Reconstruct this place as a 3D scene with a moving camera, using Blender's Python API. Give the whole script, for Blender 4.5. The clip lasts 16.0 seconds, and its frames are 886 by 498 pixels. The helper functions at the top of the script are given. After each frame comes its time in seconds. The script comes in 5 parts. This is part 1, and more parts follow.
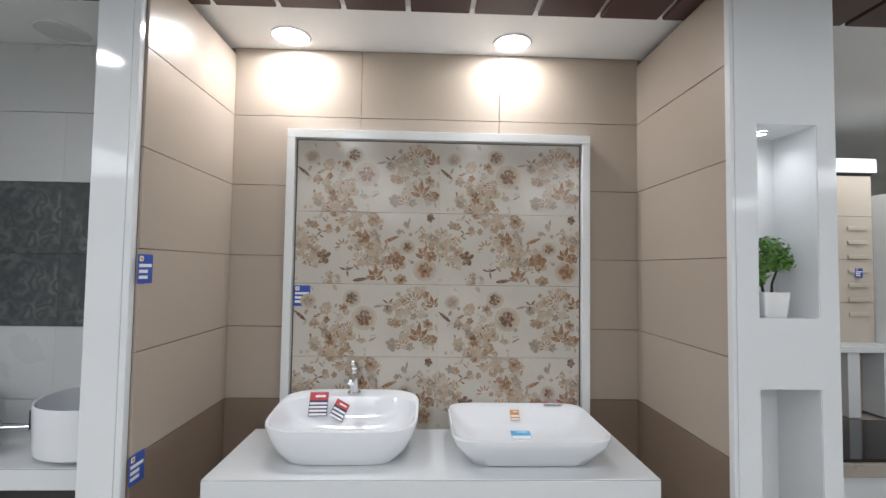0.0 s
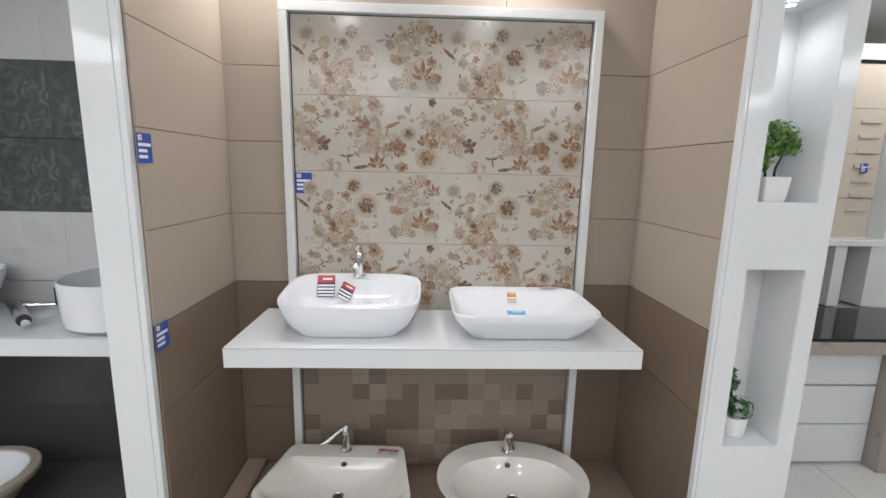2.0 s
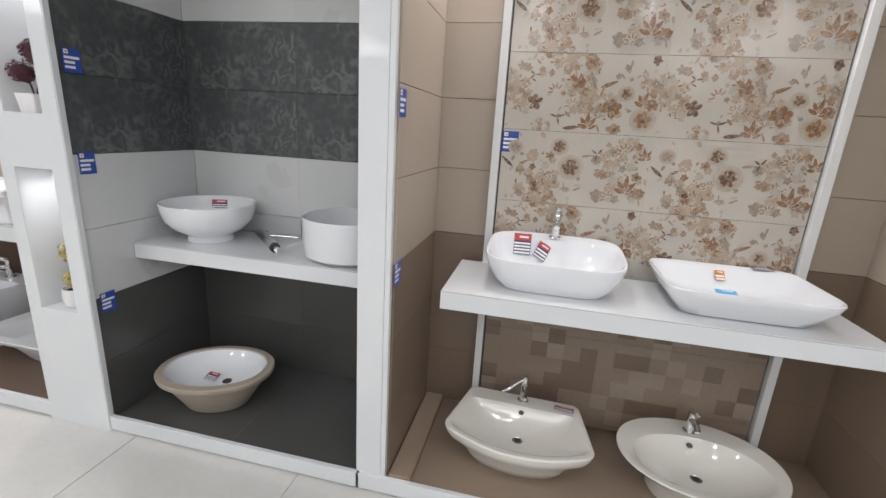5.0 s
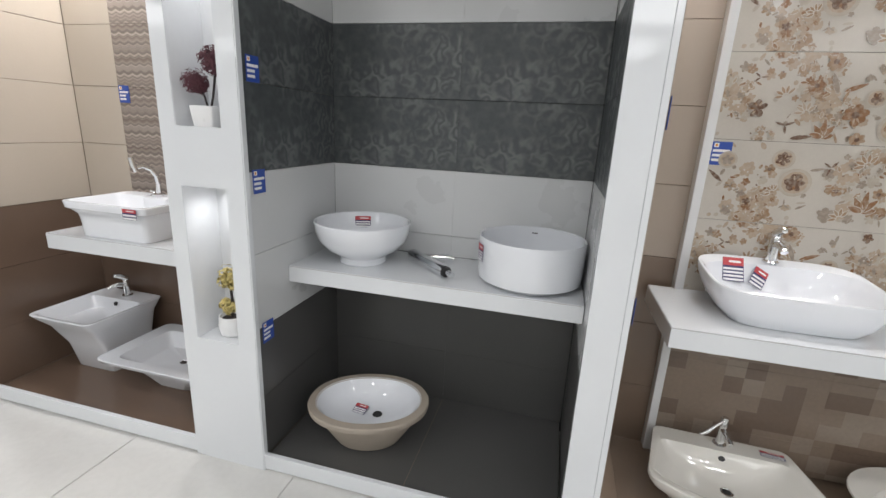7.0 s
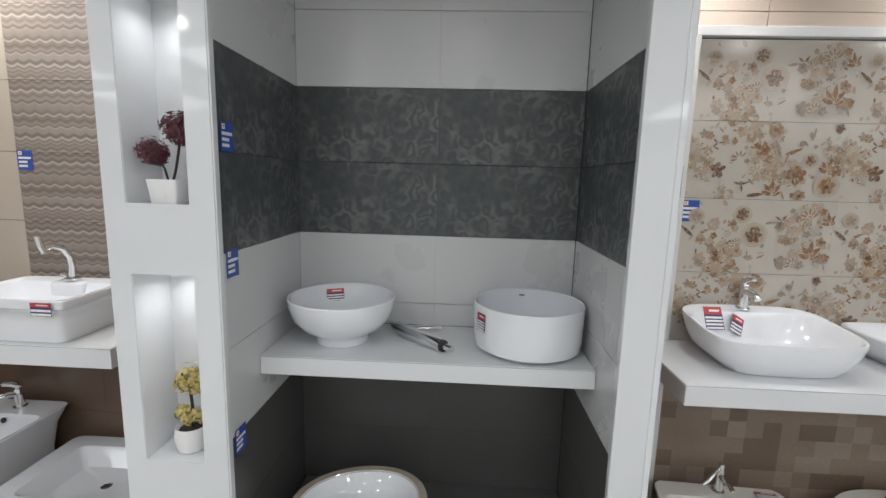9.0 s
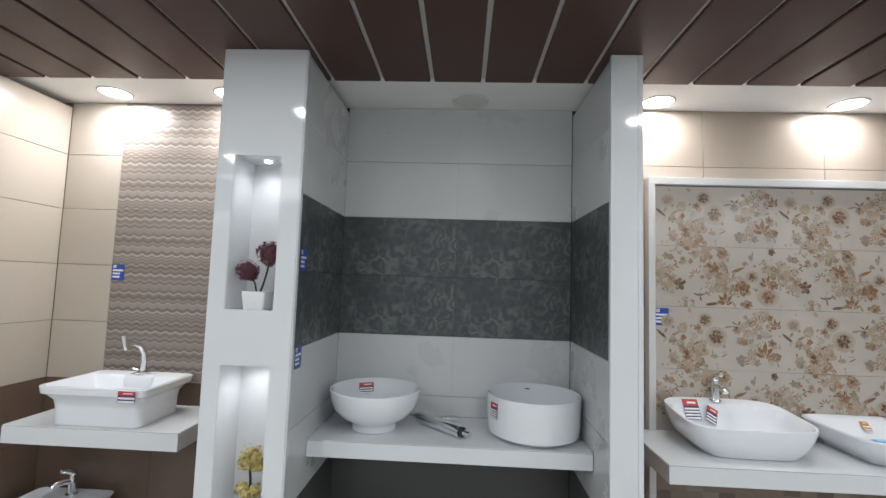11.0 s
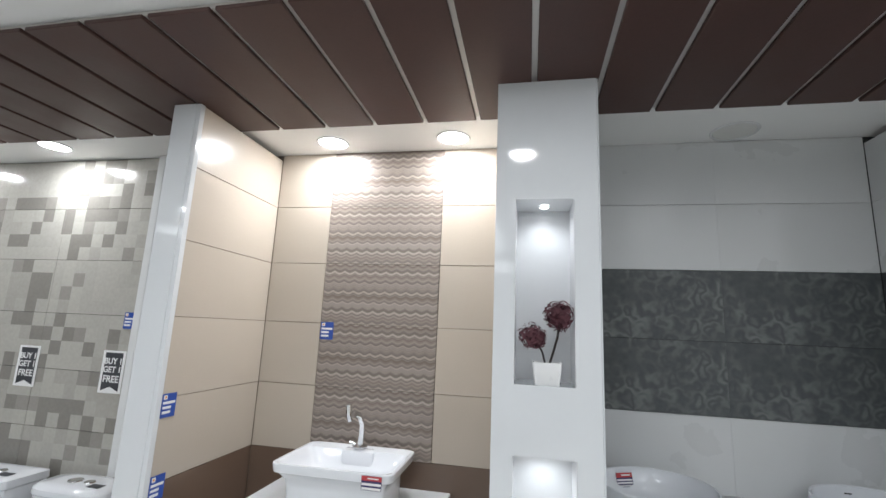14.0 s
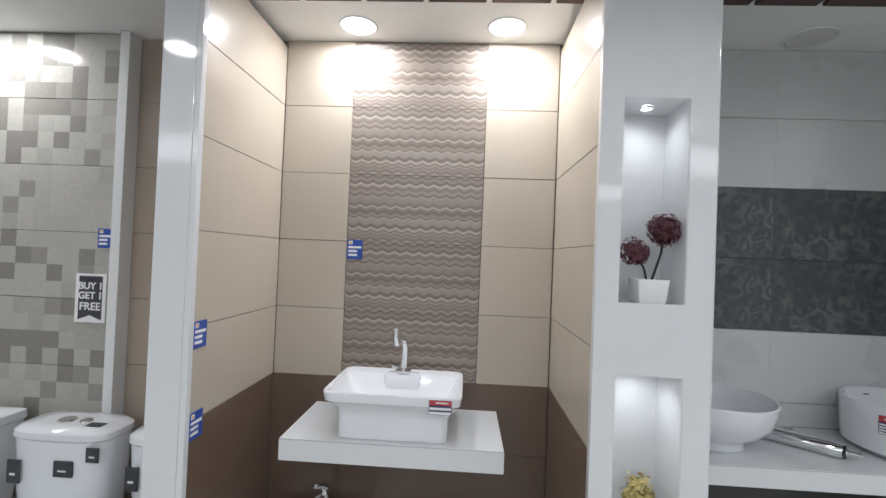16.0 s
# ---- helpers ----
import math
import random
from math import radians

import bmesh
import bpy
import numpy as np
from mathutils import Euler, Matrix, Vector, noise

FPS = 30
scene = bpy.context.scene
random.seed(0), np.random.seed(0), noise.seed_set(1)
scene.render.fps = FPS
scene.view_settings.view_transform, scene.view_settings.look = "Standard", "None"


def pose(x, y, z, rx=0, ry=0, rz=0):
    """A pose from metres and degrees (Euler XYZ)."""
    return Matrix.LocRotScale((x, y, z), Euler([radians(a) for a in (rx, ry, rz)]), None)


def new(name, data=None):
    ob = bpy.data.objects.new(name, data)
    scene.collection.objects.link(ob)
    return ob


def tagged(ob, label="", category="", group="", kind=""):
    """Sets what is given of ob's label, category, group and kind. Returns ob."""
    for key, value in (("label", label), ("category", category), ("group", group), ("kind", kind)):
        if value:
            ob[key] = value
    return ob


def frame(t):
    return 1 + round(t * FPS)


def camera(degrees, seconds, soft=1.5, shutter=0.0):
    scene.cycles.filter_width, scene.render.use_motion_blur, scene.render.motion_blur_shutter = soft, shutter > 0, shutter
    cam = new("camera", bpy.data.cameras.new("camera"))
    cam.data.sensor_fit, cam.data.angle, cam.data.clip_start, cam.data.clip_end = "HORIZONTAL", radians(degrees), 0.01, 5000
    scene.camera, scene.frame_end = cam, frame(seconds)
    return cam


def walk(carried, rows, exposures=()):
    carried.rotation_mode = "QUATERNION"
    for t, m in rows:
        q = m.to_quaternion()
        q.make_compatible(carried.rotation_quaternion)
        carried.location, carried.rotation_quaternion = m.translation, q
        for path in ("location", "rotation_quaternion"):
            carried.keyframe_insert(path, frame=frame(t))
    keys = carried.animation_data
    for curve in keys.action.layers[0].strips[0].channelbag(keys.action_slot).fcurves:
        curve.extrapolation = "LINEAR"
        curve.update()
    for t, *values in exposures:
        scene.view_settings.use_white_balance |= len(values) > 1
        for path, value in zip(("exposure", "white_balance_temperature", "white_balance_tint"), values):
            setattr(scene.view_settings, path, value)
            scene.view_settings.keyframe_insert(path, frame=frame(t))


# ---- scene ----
cam = camera(90.3, 16.0)
METRES, EYE, TILT, LEAN, TURN = 3.5, 1.5, 0.0, 0.0, -1.9
ROWS = [
    (0.0, 0.0, 0.0, 0.0, -0.04, 2.44, -0.83),
    (0.5, 0.0004, -0.0014, -0.0039, -0.03, -1.22, -0.94),
    (1.0, 0.0009, -0.0016, -0.008, -0.03, -3.39, -0.98),
    (1.5, -0.0005, -0.0025, -0.0128, -0.08, -7.15, -1.06),
    (2.0, -0.0021, -0.0045, -0.0181, -0.06, -10.04, -1.2),
    (2.5, -0.004, -0.0057, -0.0236, 0.24, -13.06, -1.59),
    (3.0, -0.0044, -0.0051, -0.0253, 0.6, -14.72, -1.89),
    (3.5, -0.0095, -0.0068, -0.0239, 1.09, -15.25, -2.23),
    (4.0, -0.0211, -0.0128, -0.0239, 7.22, -15.43, -2.31),
    (4.5, -0.053, -0.019, -0.0235, 12.33, -15.44, -3.19),
    (5.0, -0.1066, -0.0289, -0.0255, 14.75, -15.25, -3.29),
    (7.5, -0.3514, -0.0159, -0.023, 16.8, -15.33, -2.78),
    (8.0, -0.3779, -0.0057, -0.0194, 11.14, -14.72, -2.4),
    (8.5, -0.395, 0.0046, -0.0138, 6.74, -11.99, -1.78),
    (9.0, -0.4112, -0.0053, -0.009, 4.78, -8.82, -1.56),
    (11.5, -0.4457, -0.1357, 0.0059, 4.42, 7.02, -1.93),
    (12.0, -0.4801, -0.1368, 0.01, 4.64, 9.0, -2.16),
    (12.5, -0.537, -0.1373, 0.0103, 4.58, 10.21, -2.26),
    (13.0, -0.5847, -0.1272, 0.0066, 9.26, 10.27, -3.0),
    (13.5, -0.6321, -0.101, 0.0085, 11.9, 10.19, -2.84),
    (14.0, -0.6762, -0.0747, 0.0116, 12.77, 10.27, -2.45),
    (14.5, -0.7333, -0.07, 0.0112, 12.54, 10.48, -2.53),
    (15.0, -0.7903, -0.0749, 0.004, 7.39, 8.29, -1.86),
    (15.5, -0.8107, -0.0595, 0.0012, 5.07, 4.99, -2.32),
    (16.0, -0.8187, -0.0382, -0.0015, 4.81, 0.88, -2.3),
]
walk(cam, [(t, pose(0, 0, EYE, TILT, LEAN, TURN) @ pose(METRES * x, METRES * y, METRES * z, 90 + pitch, roll, yaw)) for t, x, y, z, yaw, pitch, roll in ROWS],
     [(0.0, 0.20, 6400, 10), (1.0, 0.20, 6450, 10), (2.0, 0.41, 6570, 11), (3.0, 0.49, 6650, 12), (4.0, 0.49, 6650, 12), (5.0, 0.43, 6650, 12), (7.5, 0.42, 6620, 11), (8.5, 0.33, 6600, 11), (9.0, 0.21, 6590, 10), (11.5, 0.17, 6360, 9), (12.5, 0.12, 6380, 8), (14.0, 0.26, 6320, 9), (15.0, 0.27, 6330, 10), (16.0, 0.06, 6350, 10)])

# ---- world and lights ----
world = bpy.data.worlds.new("world")
scene.world = world
world.use_nodes = True
world.node_tree.nodes["Background"].inputs[0].default_value = (0.9, 0.95, 1.0, 1)
world.node_tree.nodes["Background"].inputs[1].default_value = 0.05
CEIL = 2.44
LAMP = (0.975, 0.985, 1.0)


def spot(name, x, y, z, watts, cone, blend=0.6, radius=0.05, colour=LAMP):
    data = bpy.data.lights.new(name, "SPOT")
    data.energy, data.color, data.spot_size, data.spot_blend, data.shadow_soft_size = watts, colour, radians(cone), blend, radius
    ob = new(name, data)
    ob.location = (x, y, z)
    return ob


BOOTH_LAMPS = [(-0.575, 1.785), (0.335, 1.785), (-3.35, 1.758), (-2.735, 1.755), (-4.94, 1.65), (-5.86, 1.65)]
AISLE_Y = (0.545, -0.42)
AISLE_X = [-6.1 + 0.922 * i for i in range(11)]


def disc_lamp(name, x, y, watts, colour):
    data = bpy.data.lights.new(name, "AREA")
    data.shape, data.size, data.energy, data.color = "DISK", 0.13, watts, colour
    new(name, data).location = (x, y, CEIL - 0.009)


BOOTH_WATTS = [5.0, 4.0, 5.6, 5.6, 5.8, 5.8]
for (lx, ly), watts in zip(BOOTH_LAMPS, BOOTH_WATTS):
    disc_lamp("booth_lamp", lx, ly, watts, LAMP)
for lx in AISLE_X[1:9]:
    for ly in AISLE_Y:
        disc_lamp("aisle_lamp", lx, ly, 1.5, (0.96, 0.985, 1.02))
# unseen square panels, added as soft fill for the showroom's ambient light
FILL_PANELS = [(rx, ry) for ry in (-1.5, -3.4) for rx in (-5.6, -3.2, -0.8, 1.6, 4.0)]
for lx, ly in FILL_PANELS:
    data = bpy.data.lights.new("fill_panel_lamp", "AREA")
    data.shape, data.size, data.energy, data.color = "SQUARE", 1.15, 10.0, (0.955, 0.985, 1.02)
    new("fill_panel_lamp", data).location = (lx, ly, CEIL - 0.03)
for lx, lz in ((1.05, 1.944), (-2.325, 1.98), (-2.325, 1.17)):
    spot("niche_spot", lx, 1.35, lz - 0.012, 0.8, 150, 1.0, 0.012, (0.95, 0.98, 1.0))
# fill lamps added out of view to brighten the kitchen display
for lx, ly in ((2.3, 1.6), (2.6, 2.25), (4.2, 1.9)):
    disc_lamp("kitchen_fill_lamp", lx, ly, 4.5, LAMP)


# ---- materials ----
def material(name, colour, rough=0.5, metal=0.0, vary=0.06, scale=3.0, bump=0.0, bump_scale=120.0, per_piece=0.0, rough_vary=0.06, coat=0.0, ior=1.5):
    """A surface with two scales of tone variation, roughness variation, fine bump and a slight change from piece to piece."""
    m = bpy.data.materials.new(name)
    m.use_nodes = True
    nt = m.node_tree
    n, l = nt.nodes, nt.links
    b = n["Principled BSDF"]
    tc = n.new("ShaderNodeTexCoord")
    n1 = n.new("ShaderNodeTexNoise")
    n1.inputs["Scale"].default_value, n1.inputs["Detail"].default_value = scale, 6
    n2 = n.new("ShaderNodeTexNoise")
    n2.inputs["Scale"].default_value, n2.inputs["Detail"].default_value = scale * 17, 4
    geo = n.new("ShaderNodeNewGeometry")
    l.new(geo.outputs["Position"], n1.inputs["Vector"])
    l.new(geo.outputs["Position"], n2.inputs["Vector"])
    add = n.new("ShaderNodeMath")
    add.operation = "MULTIPLY_ADD"
    l.new(n2.outputs["Fac"], add.inputs[0])
    add.inputs[1].default_value = 0.4
    l.new(n1.outputs["Fac"], add.inputs[2])
    mr = n.new("ShaderNodeMapRange")
    l.new(add.outputs[0], mr.inputs["Value"])
    mr.inputs["From Min"].default_value, mr.inputs["From Max"].default_value = 0.35, 1.05
    mr.inputs["To Min"].default_value, mr.inputs["To Max"].default_value = 1 - vary, 1 + vary
    value = mr.outputs[0]
    if per_piece:
        oi = n.new("ShaderNodeObjectInfo")
        m2 = n.new("ShaderNodeMapRange")
        l.new(oi.outputs["Random"], m2.inputs["Value"])
        m2.inputs["To Min"].default_value, m2.inputs["To Max"].default_value = 1 - per_piece, 1 + per_piece
        mul = n.new("ShaderNodeMath")
        mul.operation = "MULTIPLY"
        l.new(value, mul.inputs[0])
        l.new(m2.outputs[0], mul.inputs[1])
        value = mul.outputs[0]
    hsv = n.new("ShaderNodeHueSaturation")
    hsv.inputs["Color"].default_value = (*colour, 1)
    l.new(value, hsv.inputs["Value"])
    l.new(hsv.outputs[0], b.inputs["Base Color"])
    rr = n.new("ShaderNodeMapRange")
    l.new(n1.outputs["Fac"], rr.inputs["Value"])
    rr.inputs["From Min"].default_value, rr.inputs["From Max"].default_value = 0.3, 0.7
    rr.inputs["To Min"].default_value, rr.inputs["To Max"].default_value = max(0.02, rough - rough_vary), rough + rough_vary
    l.new(rr.outputs[0], b.inputs["Roughness"])
    b.inputs["Metallic"].default_value = metal
    b.inputs["IOR"].default_value = ior
    b.inputs["Coat Weight"].default_value = coat
    b.inputs["Coat Roughness"].default_value = 0.05
    if bump:
        n3 = n.new("ShaderNodeTexNoise")
        n3.inputs["Scale"].default_value, n3.inputs["Detail"].default_value = bump_scale, 3
        l.new(tc.outputs["Object"], n3.inputs["Vector"])
        bp = n.new("ShaderNodeBump")
        bp.inputs["Strength"].default_value, bp.inputs["Distance"].default_value = bump, 0.002
        l.new(n3.outputs["Fac"], bp.inputs["Height"])
        l.new(bp.outputs[0], b.inputs["Normal"])
    return m


def glow(name, colour, strength):
    m = bpy.data.materials.new(name)
    m.use_nodes = True
    b = m.node_tree.nodes["Principled BSDF"]
    b.inputs["Base Color"].default_value = (0.8, 0.8, 0.8, 1)
    b.inputs["Emission Color"].default_value = (*colour, 1)
    b.inputs["Emission Strength"].default_value = strength
    return m


def math_node(nt, op, a, b=None, c=None):
    nd = nt.nodes.new("ShaderNodeMath")
    nd.operation = op
    for i, v in enumerate((a, b, c)):
        if v is None:
            continue
        if isinstance(v, (int, float)):
            nd.inputs[i].default_value = v
        else:
            nt.links.new(v, nd.inputs[i])
    return nd.outputs[0]


def ramp(nt, fac, stops, constant=False):
    nd = nt.nodes.new("ShaderNodeValToRGB")
    cr = nd.color_ramp
    if constant:
        cr.interpolation = "CONSTANT"
    while len(cr.elements) < len(stops):
        cr.elements.new(0.5)
    for e, (p, c) in zip(cr.elements, stops):
        e.position, e.color = p, (*c, 1)
    nt.links.new(fac, nd.inputs[0])
    return nd.outputs[0]


def mosaic_material(name, stops, size, seed, rough, relief, doubled=0.72, rise=0.057):
    """A tile print of small and doubled squares in a few close tones, pressed in slight relief."""
    m = bpy.data.materials.new(name)
    m.use_nodes = True
    nt = m.node_tree
    n, l = nt.nodes, nt.links
    b = n["Principled BSDF"]
    geo = n.new("ShaderNodeNewGeometry")
    sep = n.new("ShaderNodeSeparateXYZ")
    l.new(geo.outputs["Position"], sep.inputs[0])

    def cells(s, dx, dz):
        fx = math_node(nt, "FLOOR", math_node(nt, "DIVIDE", math_node(nt, "ADD", sep.outputs[0], dx), s))
        fz = math_node(nt, "FLOOR", math_node(nt, "DIVIDE", math_node(nt, "ADD", sep.outputs[2], dz), s))
        cb = n.new("ShaderNodeCombineXYZ")
        l.new(fx, cb.inputs[0])
        l.new(fz, cb.inputs[1])
        cb.inputs[2].default_value = seed + s
        wn = n.new("ShaderNodeTexWhiteNoise")
        l.new(cb.outputs[0], wn.inputs["Vector"])
        return wn.outputs["Value"]

    small = cells(size, 10.0, rise + 10 * size)
    big = cells(size * 2, 10.0, rise + 10 * size)
    use_big = math_node(nt, "GREATER_THAN", cells(size * 2, 10.0 + size * 40, rise + 10 * size), doubled)
    fac = math_node(nt, "ADD", math_node(nt, "MULTIPLY", big, use_big), math_node(nt, "MULTIPLY", small, math_node(nt, "SUBTRACT", 1.0, use_big)))
    col = ramp(nt, fac, stops, True)
    ns = n.new("ShaderNodeTexNoise")
    ns.inputs["Scale"].default_value, ns.inputs["Detail"].default_value = 60, 5
    l.new(geo.outputs["Position"], ns.inputs["Vector"])
    hsv = n.new("ShaderNodeHueSaturation")
    l.new(col, hsv.inputs["Color"])
    mr = n.new("ShaderNodeMapRange")
    l.new(ns.outputs["Fac"], mr.inputs["Value"])
    mr.inputs["To Min"].default_value, mr.inputs["To Max"].default_value = 0.88, 1.12
    l.new(mr.outputs[0], hsv.inputs["Value"])
    l.new(hsv.outputs[0], b.inputs["Base Color"])
    b.inputs["Roughness"].default_value = rough
    bp = n.new("ShaderNodeBump")
    bp.inputs["Strength"].default_value, bp.inputs["Distance"].default_value = 0.6, relief
    l.new(fac, bp.inputs["Height"])
    l.new(bp.outputs[0], b.inputs["Normal"])
    return m


def wave_material():
    """Taupe tile with rows of pressed zigzag waves whose height and tone change from row to row."""
    m = bpy.data.materials.new("wave relief tile")
    m.use_nodes = True
    nt = m.node_tree
    n, l = nt.nodes, nt.links
    b = n["Principled BSDF"]
    tc = n.new("ShaderNodeTexCoord")
    sep = n.new("ShaderNodeSeparateXYZ")
    l.new(tc.outputs["Object"], sep.inputs[0])
    x, z = sep.outputs[0], sep.outputs[2]
    tri = math_node(nt, "SMOOTH_MIN", math_node(nt, "PINGPONG", math_node(nt, "ADD", x, 0.3), 0.0272), 0.0215, 0.006)
    zz = math_node(nt, "MULTIPLY_ADD", tri, 0.48, z)
    tone = n.new("ShaderNodeTexNoise")
    tone.noise_dimensions = "1D"
    tone.inputs["Scale"].default_value, tone.inputs["Detail"].default_value = 38, 4
    l.new(zz, tone.inputs["W"])
    base = ramp(nt, tone.outputs["Fac"], [(0.30, (0.150, 0.116, 0.098)), (0.42, (0.235, 0.195, 0.170)), (0.52, (0.325, 0.280, 0.250)), (0.60, (0.225, 0.186, 0.162)), (0.72, (0.40, 0.35, 0.315))])
    ph = math_node(nt, "FRACT", math_node(nt, "DIVIDE", zz, 0.0985))
    lines = ramp(nt, ph, [(0.0, (0.44,) * 3), (0.05, (0.36,) * 3), (0.10, (0.76,) * 3), (0.15, (0.76,) * 3), (0.20, (0.31,) * 3), (0.30, (0.36,) * 3), (0.38, (0.52,) * 3), (0.56, (0.5,) * 3), (0.60, (0.72,) * 3), (0.66, (0.30,) * 3), (0.78, (0.5,) * 3)])
    hsv = n.new("ShaderNodeHueSaturation")
    l.new(base, hsv.inputs["Color"])
    l.new(math_node(nt, "MULTIPLY", lines, 2.0), hsv.inputs["Value"])
    l.new(hsv.outputs[0], b.inputs["Base Color"])
    b.inputs["Roughness"].default_value = 0.32
    bp = n.new("ShaderNodeBump")
    bp.inputs["Strength"].default_value, bp.inputs["Distance"].default_value = 0.5, 0.0012
    l.new(ph, bp.inputs["Height"])
    l.new(bp.outputs[0], b.inputs["Normal"])
    return m


def damask_material():
    """Dark slate-grey tile with faint lighter scrolls that come and go."""
    m = bpy.data.materials.new("slate damask tile")
    m.use_nodes = True
    nt = m.node_tree
    n, l = nt.nodes, nt.links
    b = n["Principled BSDF"]
    tc = n.new("ShaderNodeTexCoord")
    warp = n.new("ShaderNodeTexNoise")
    warp.inputs["Scale"].default_value, warp.inputs["Detail"].default_value = 14, 2
    l.new(tc.outputs["Object"], warp.inputs["Vector"])
    mix = n.new("ShaderNodeVectorMath")
    mix.operation = "MULTIPLY_ADD"
    l.new(warp.outputs["Color"], mix.inputs[0])
    mix.inputs[1].default_value = (0.085, 0.085, 0.085)
    l.new(tc.outputs["Object"], mix.inputs[2])
    vo = n.new("ShaderNodeTexVoronoi")
    vo.inputs["Scale"].default_value = 16
    vo.feature = "SMOOTH_F1"
    vo.inputs["Smoothness"].default_value = 0.35
    l.new(mix.outputs[0], vo.inputs["Vector"])
    ring = math_node(nt, "SINE", math_node(nt, "MULTIPLY", vo.outputs["Distance"], 14.0))
    scroll = math_node(nt, "MULTIPLY_ADD", ring, 0.38, 0.48)
    mask = n.new("ShaderNodeTexNoise")
    mask.inputs["Scale"].default_value, mask.inputs["Detail"].default_value = 5, 3
    l.new(tc.outputs["Object"], mask.inputs["Vector"])
    mm = n.new("ShaderNodeMapRange")
    l.new(mask.outputs["Fac"], mm.inputs["Value"])
    mm.inputs["From Min"].default_value, mm.inputs["From Max"].default_value = 0.38, 0.62
    fac = math_node(nt, "MULTIPLY", scroll, mm.outputs[0])
    fine = n.new("ShaderNodeTexNoise")
    fine.inputs["Scale"].default_value, fine.inputs["Detail"].default_value = 40, 6
    l.new(tc.outputs["Object"], fine.inputs["Vector"])
    tot = math_node(nt, "ADD", math_node(nt, "MULTIPLY", fac, 0.62), math_node(nt, "MULTIPLY", fine.outputs["Fac"], 0.42))
    col = ramp(nt, tot, [(0.1, (0.048, 0.055, 0.059)), (0.36, (0.076, 0.084, 0.087)), (0.78, (0.148, 0.156, 0.156))])
    l.new(col, b.inputs["Base Color"])
    rr = n.new("ShaderNodeMapRange")
    l.new(fac, rr.inputs["Value"])
    rr.inputs["To Min"].default_value, rr.inputs["To Max"].default_value = 0.5, 0.3
    l.new(rr.outputs[0], b.inputs["Roughness"])
    bp = n.new("ShaderNodeBump")
    bp.inputs["Strength"].default_value, bp.inputs["Distance"].default_value = 0.3, 0.001
    l.new(tot, bp.inputs["Height"])
    l.new(bp.outputs[0], b.inputs["Normal"])
    return m


M_LAM = material("white laminate", (0.695, 0.715, 0.735), 0.08, vary=0.02, coat=0.3, rough_vary=0.02)
M_NICHE = material("white niche paint", (0.74, 0.75, 0.765), 0.4, vary=0.03, bump=0.1)
M_TRIM = material("white aluminium trim", (0.74, 0.75, 0.755), 0.2, vary=0.03, rough_vary=0.03)
# flat black that paints the shade inside narrow gaps
M_GAPSHADE = material("black gap shade", (0.02, 0.02, 0.02), 0.5)
M_CEIL = material("white ceiling paint", (0.80, 0.80, 0.79), 0.6, vary=0.02, bump=0.08)
M_SLAT = material("dark brown ceiling board", (0.068, 0.036, 0.031), 0.42, vary=0.14, scale=5, bump=0.15, bump_scale=60, per_piece=0.06, ior=1.36)
M_SEAM = material("pale seam strip", (0.60, 0.58, 0.56), 0.35, metal=0.3)
M_WALL = material("painted room wall", (0.62, 0.62, 0.60), 0.7, vary=0.03, bump=0.1)
M_DKGROUT = material("dark grout", (0.03, 0.03, 0.03), 0.8)
M_GROUT = material("grout", (0.20, 0.16, 0.13), 0.8, bump=0.2)
M_BEIGE = material("beige satin tile", (0.497, 0.438, 0.37), 0.26, vary=0.02, scale=4, bump=0.12, bump_scale=90, per_piece=0.02, rough_vary=0.012)
M_TAUPE = material("taupe satin tile", (0.40, 0.335, 0.28), 0.26, vary=0.02, scale=4, bump=0.12, bump_scale=90, per_piece=0.02, rough_vary=0.012)
M_BROWN = material("brown satin tile", (0.145, 0.098, 0.072), 0.24, vary=0.03, scale=3, bump=0.1, per_piece=0.02, rough_vary=0.012)
M_MIDBROWN = material("mid brown satin tile", (0.205, 0.150, 0.112), 0.24, vary=0.03, scale=3, bump=0.1, per_piece=0.02, rough_vary=0.012)
M_BAYFLOOR = material("light brown floor tile", (0.275, 0.21, 0.16), 0.22, vary=0.05, scale=3, bump=0.1, rough_vary=0.02)
M_GREYWHITE = material("pale grey tile", (0.585, 0.595, 0.60), 0.28, vary=0.015, scale=3, bump=0.1, per_piece=0.02, rough_vary=0.012)
M_CHARTILE = material("charcoal tile", (0.078, 0.077, 0.075), 0.3, vary=0.05, scale=3, bump=0.12, per_piece=0.03, rough_vary=0.015)
M_DAMASK = damask_material()
M_WAVE = wave_material()
M_MOSAIC = mosaic_material("grey mosaic print tile", [(0.0, (0.445, 0.43, 0.39)), (0.34, (0.425, 0.41, 0.373)), (0.62, (0.395, 0.38, 0.345)), (0.74, (0.30, 0.286, 0.26)), (0.83, (0.245, 0.232, 0.21))], 0.075, 3.0, 0.13, 0.001, 0.70, 0.039)
M_MOSAIC2 = mosaic_material("brown mosaic print tile", [(0.0, (0.255, 0.195, 0.15)), (0.66, (0.30, 0.243, 0.195)), (0.80, (0.178, 0.13, 0.098))], 0.0755, 5.0, 0.25, 0.0006, 0.985)
M_CERAMIC = material("white glazed ceramic", (0.77, 0.79, 0.825), 0.05, vary=0.01, rough_vary=0.02, coat=0.5)
M_IVORY = material("ivory glazed ceramic", (0.75, 0.73, 0.68), 0.05, vary=0.015, rough_vary=0.02, coat=0.5)
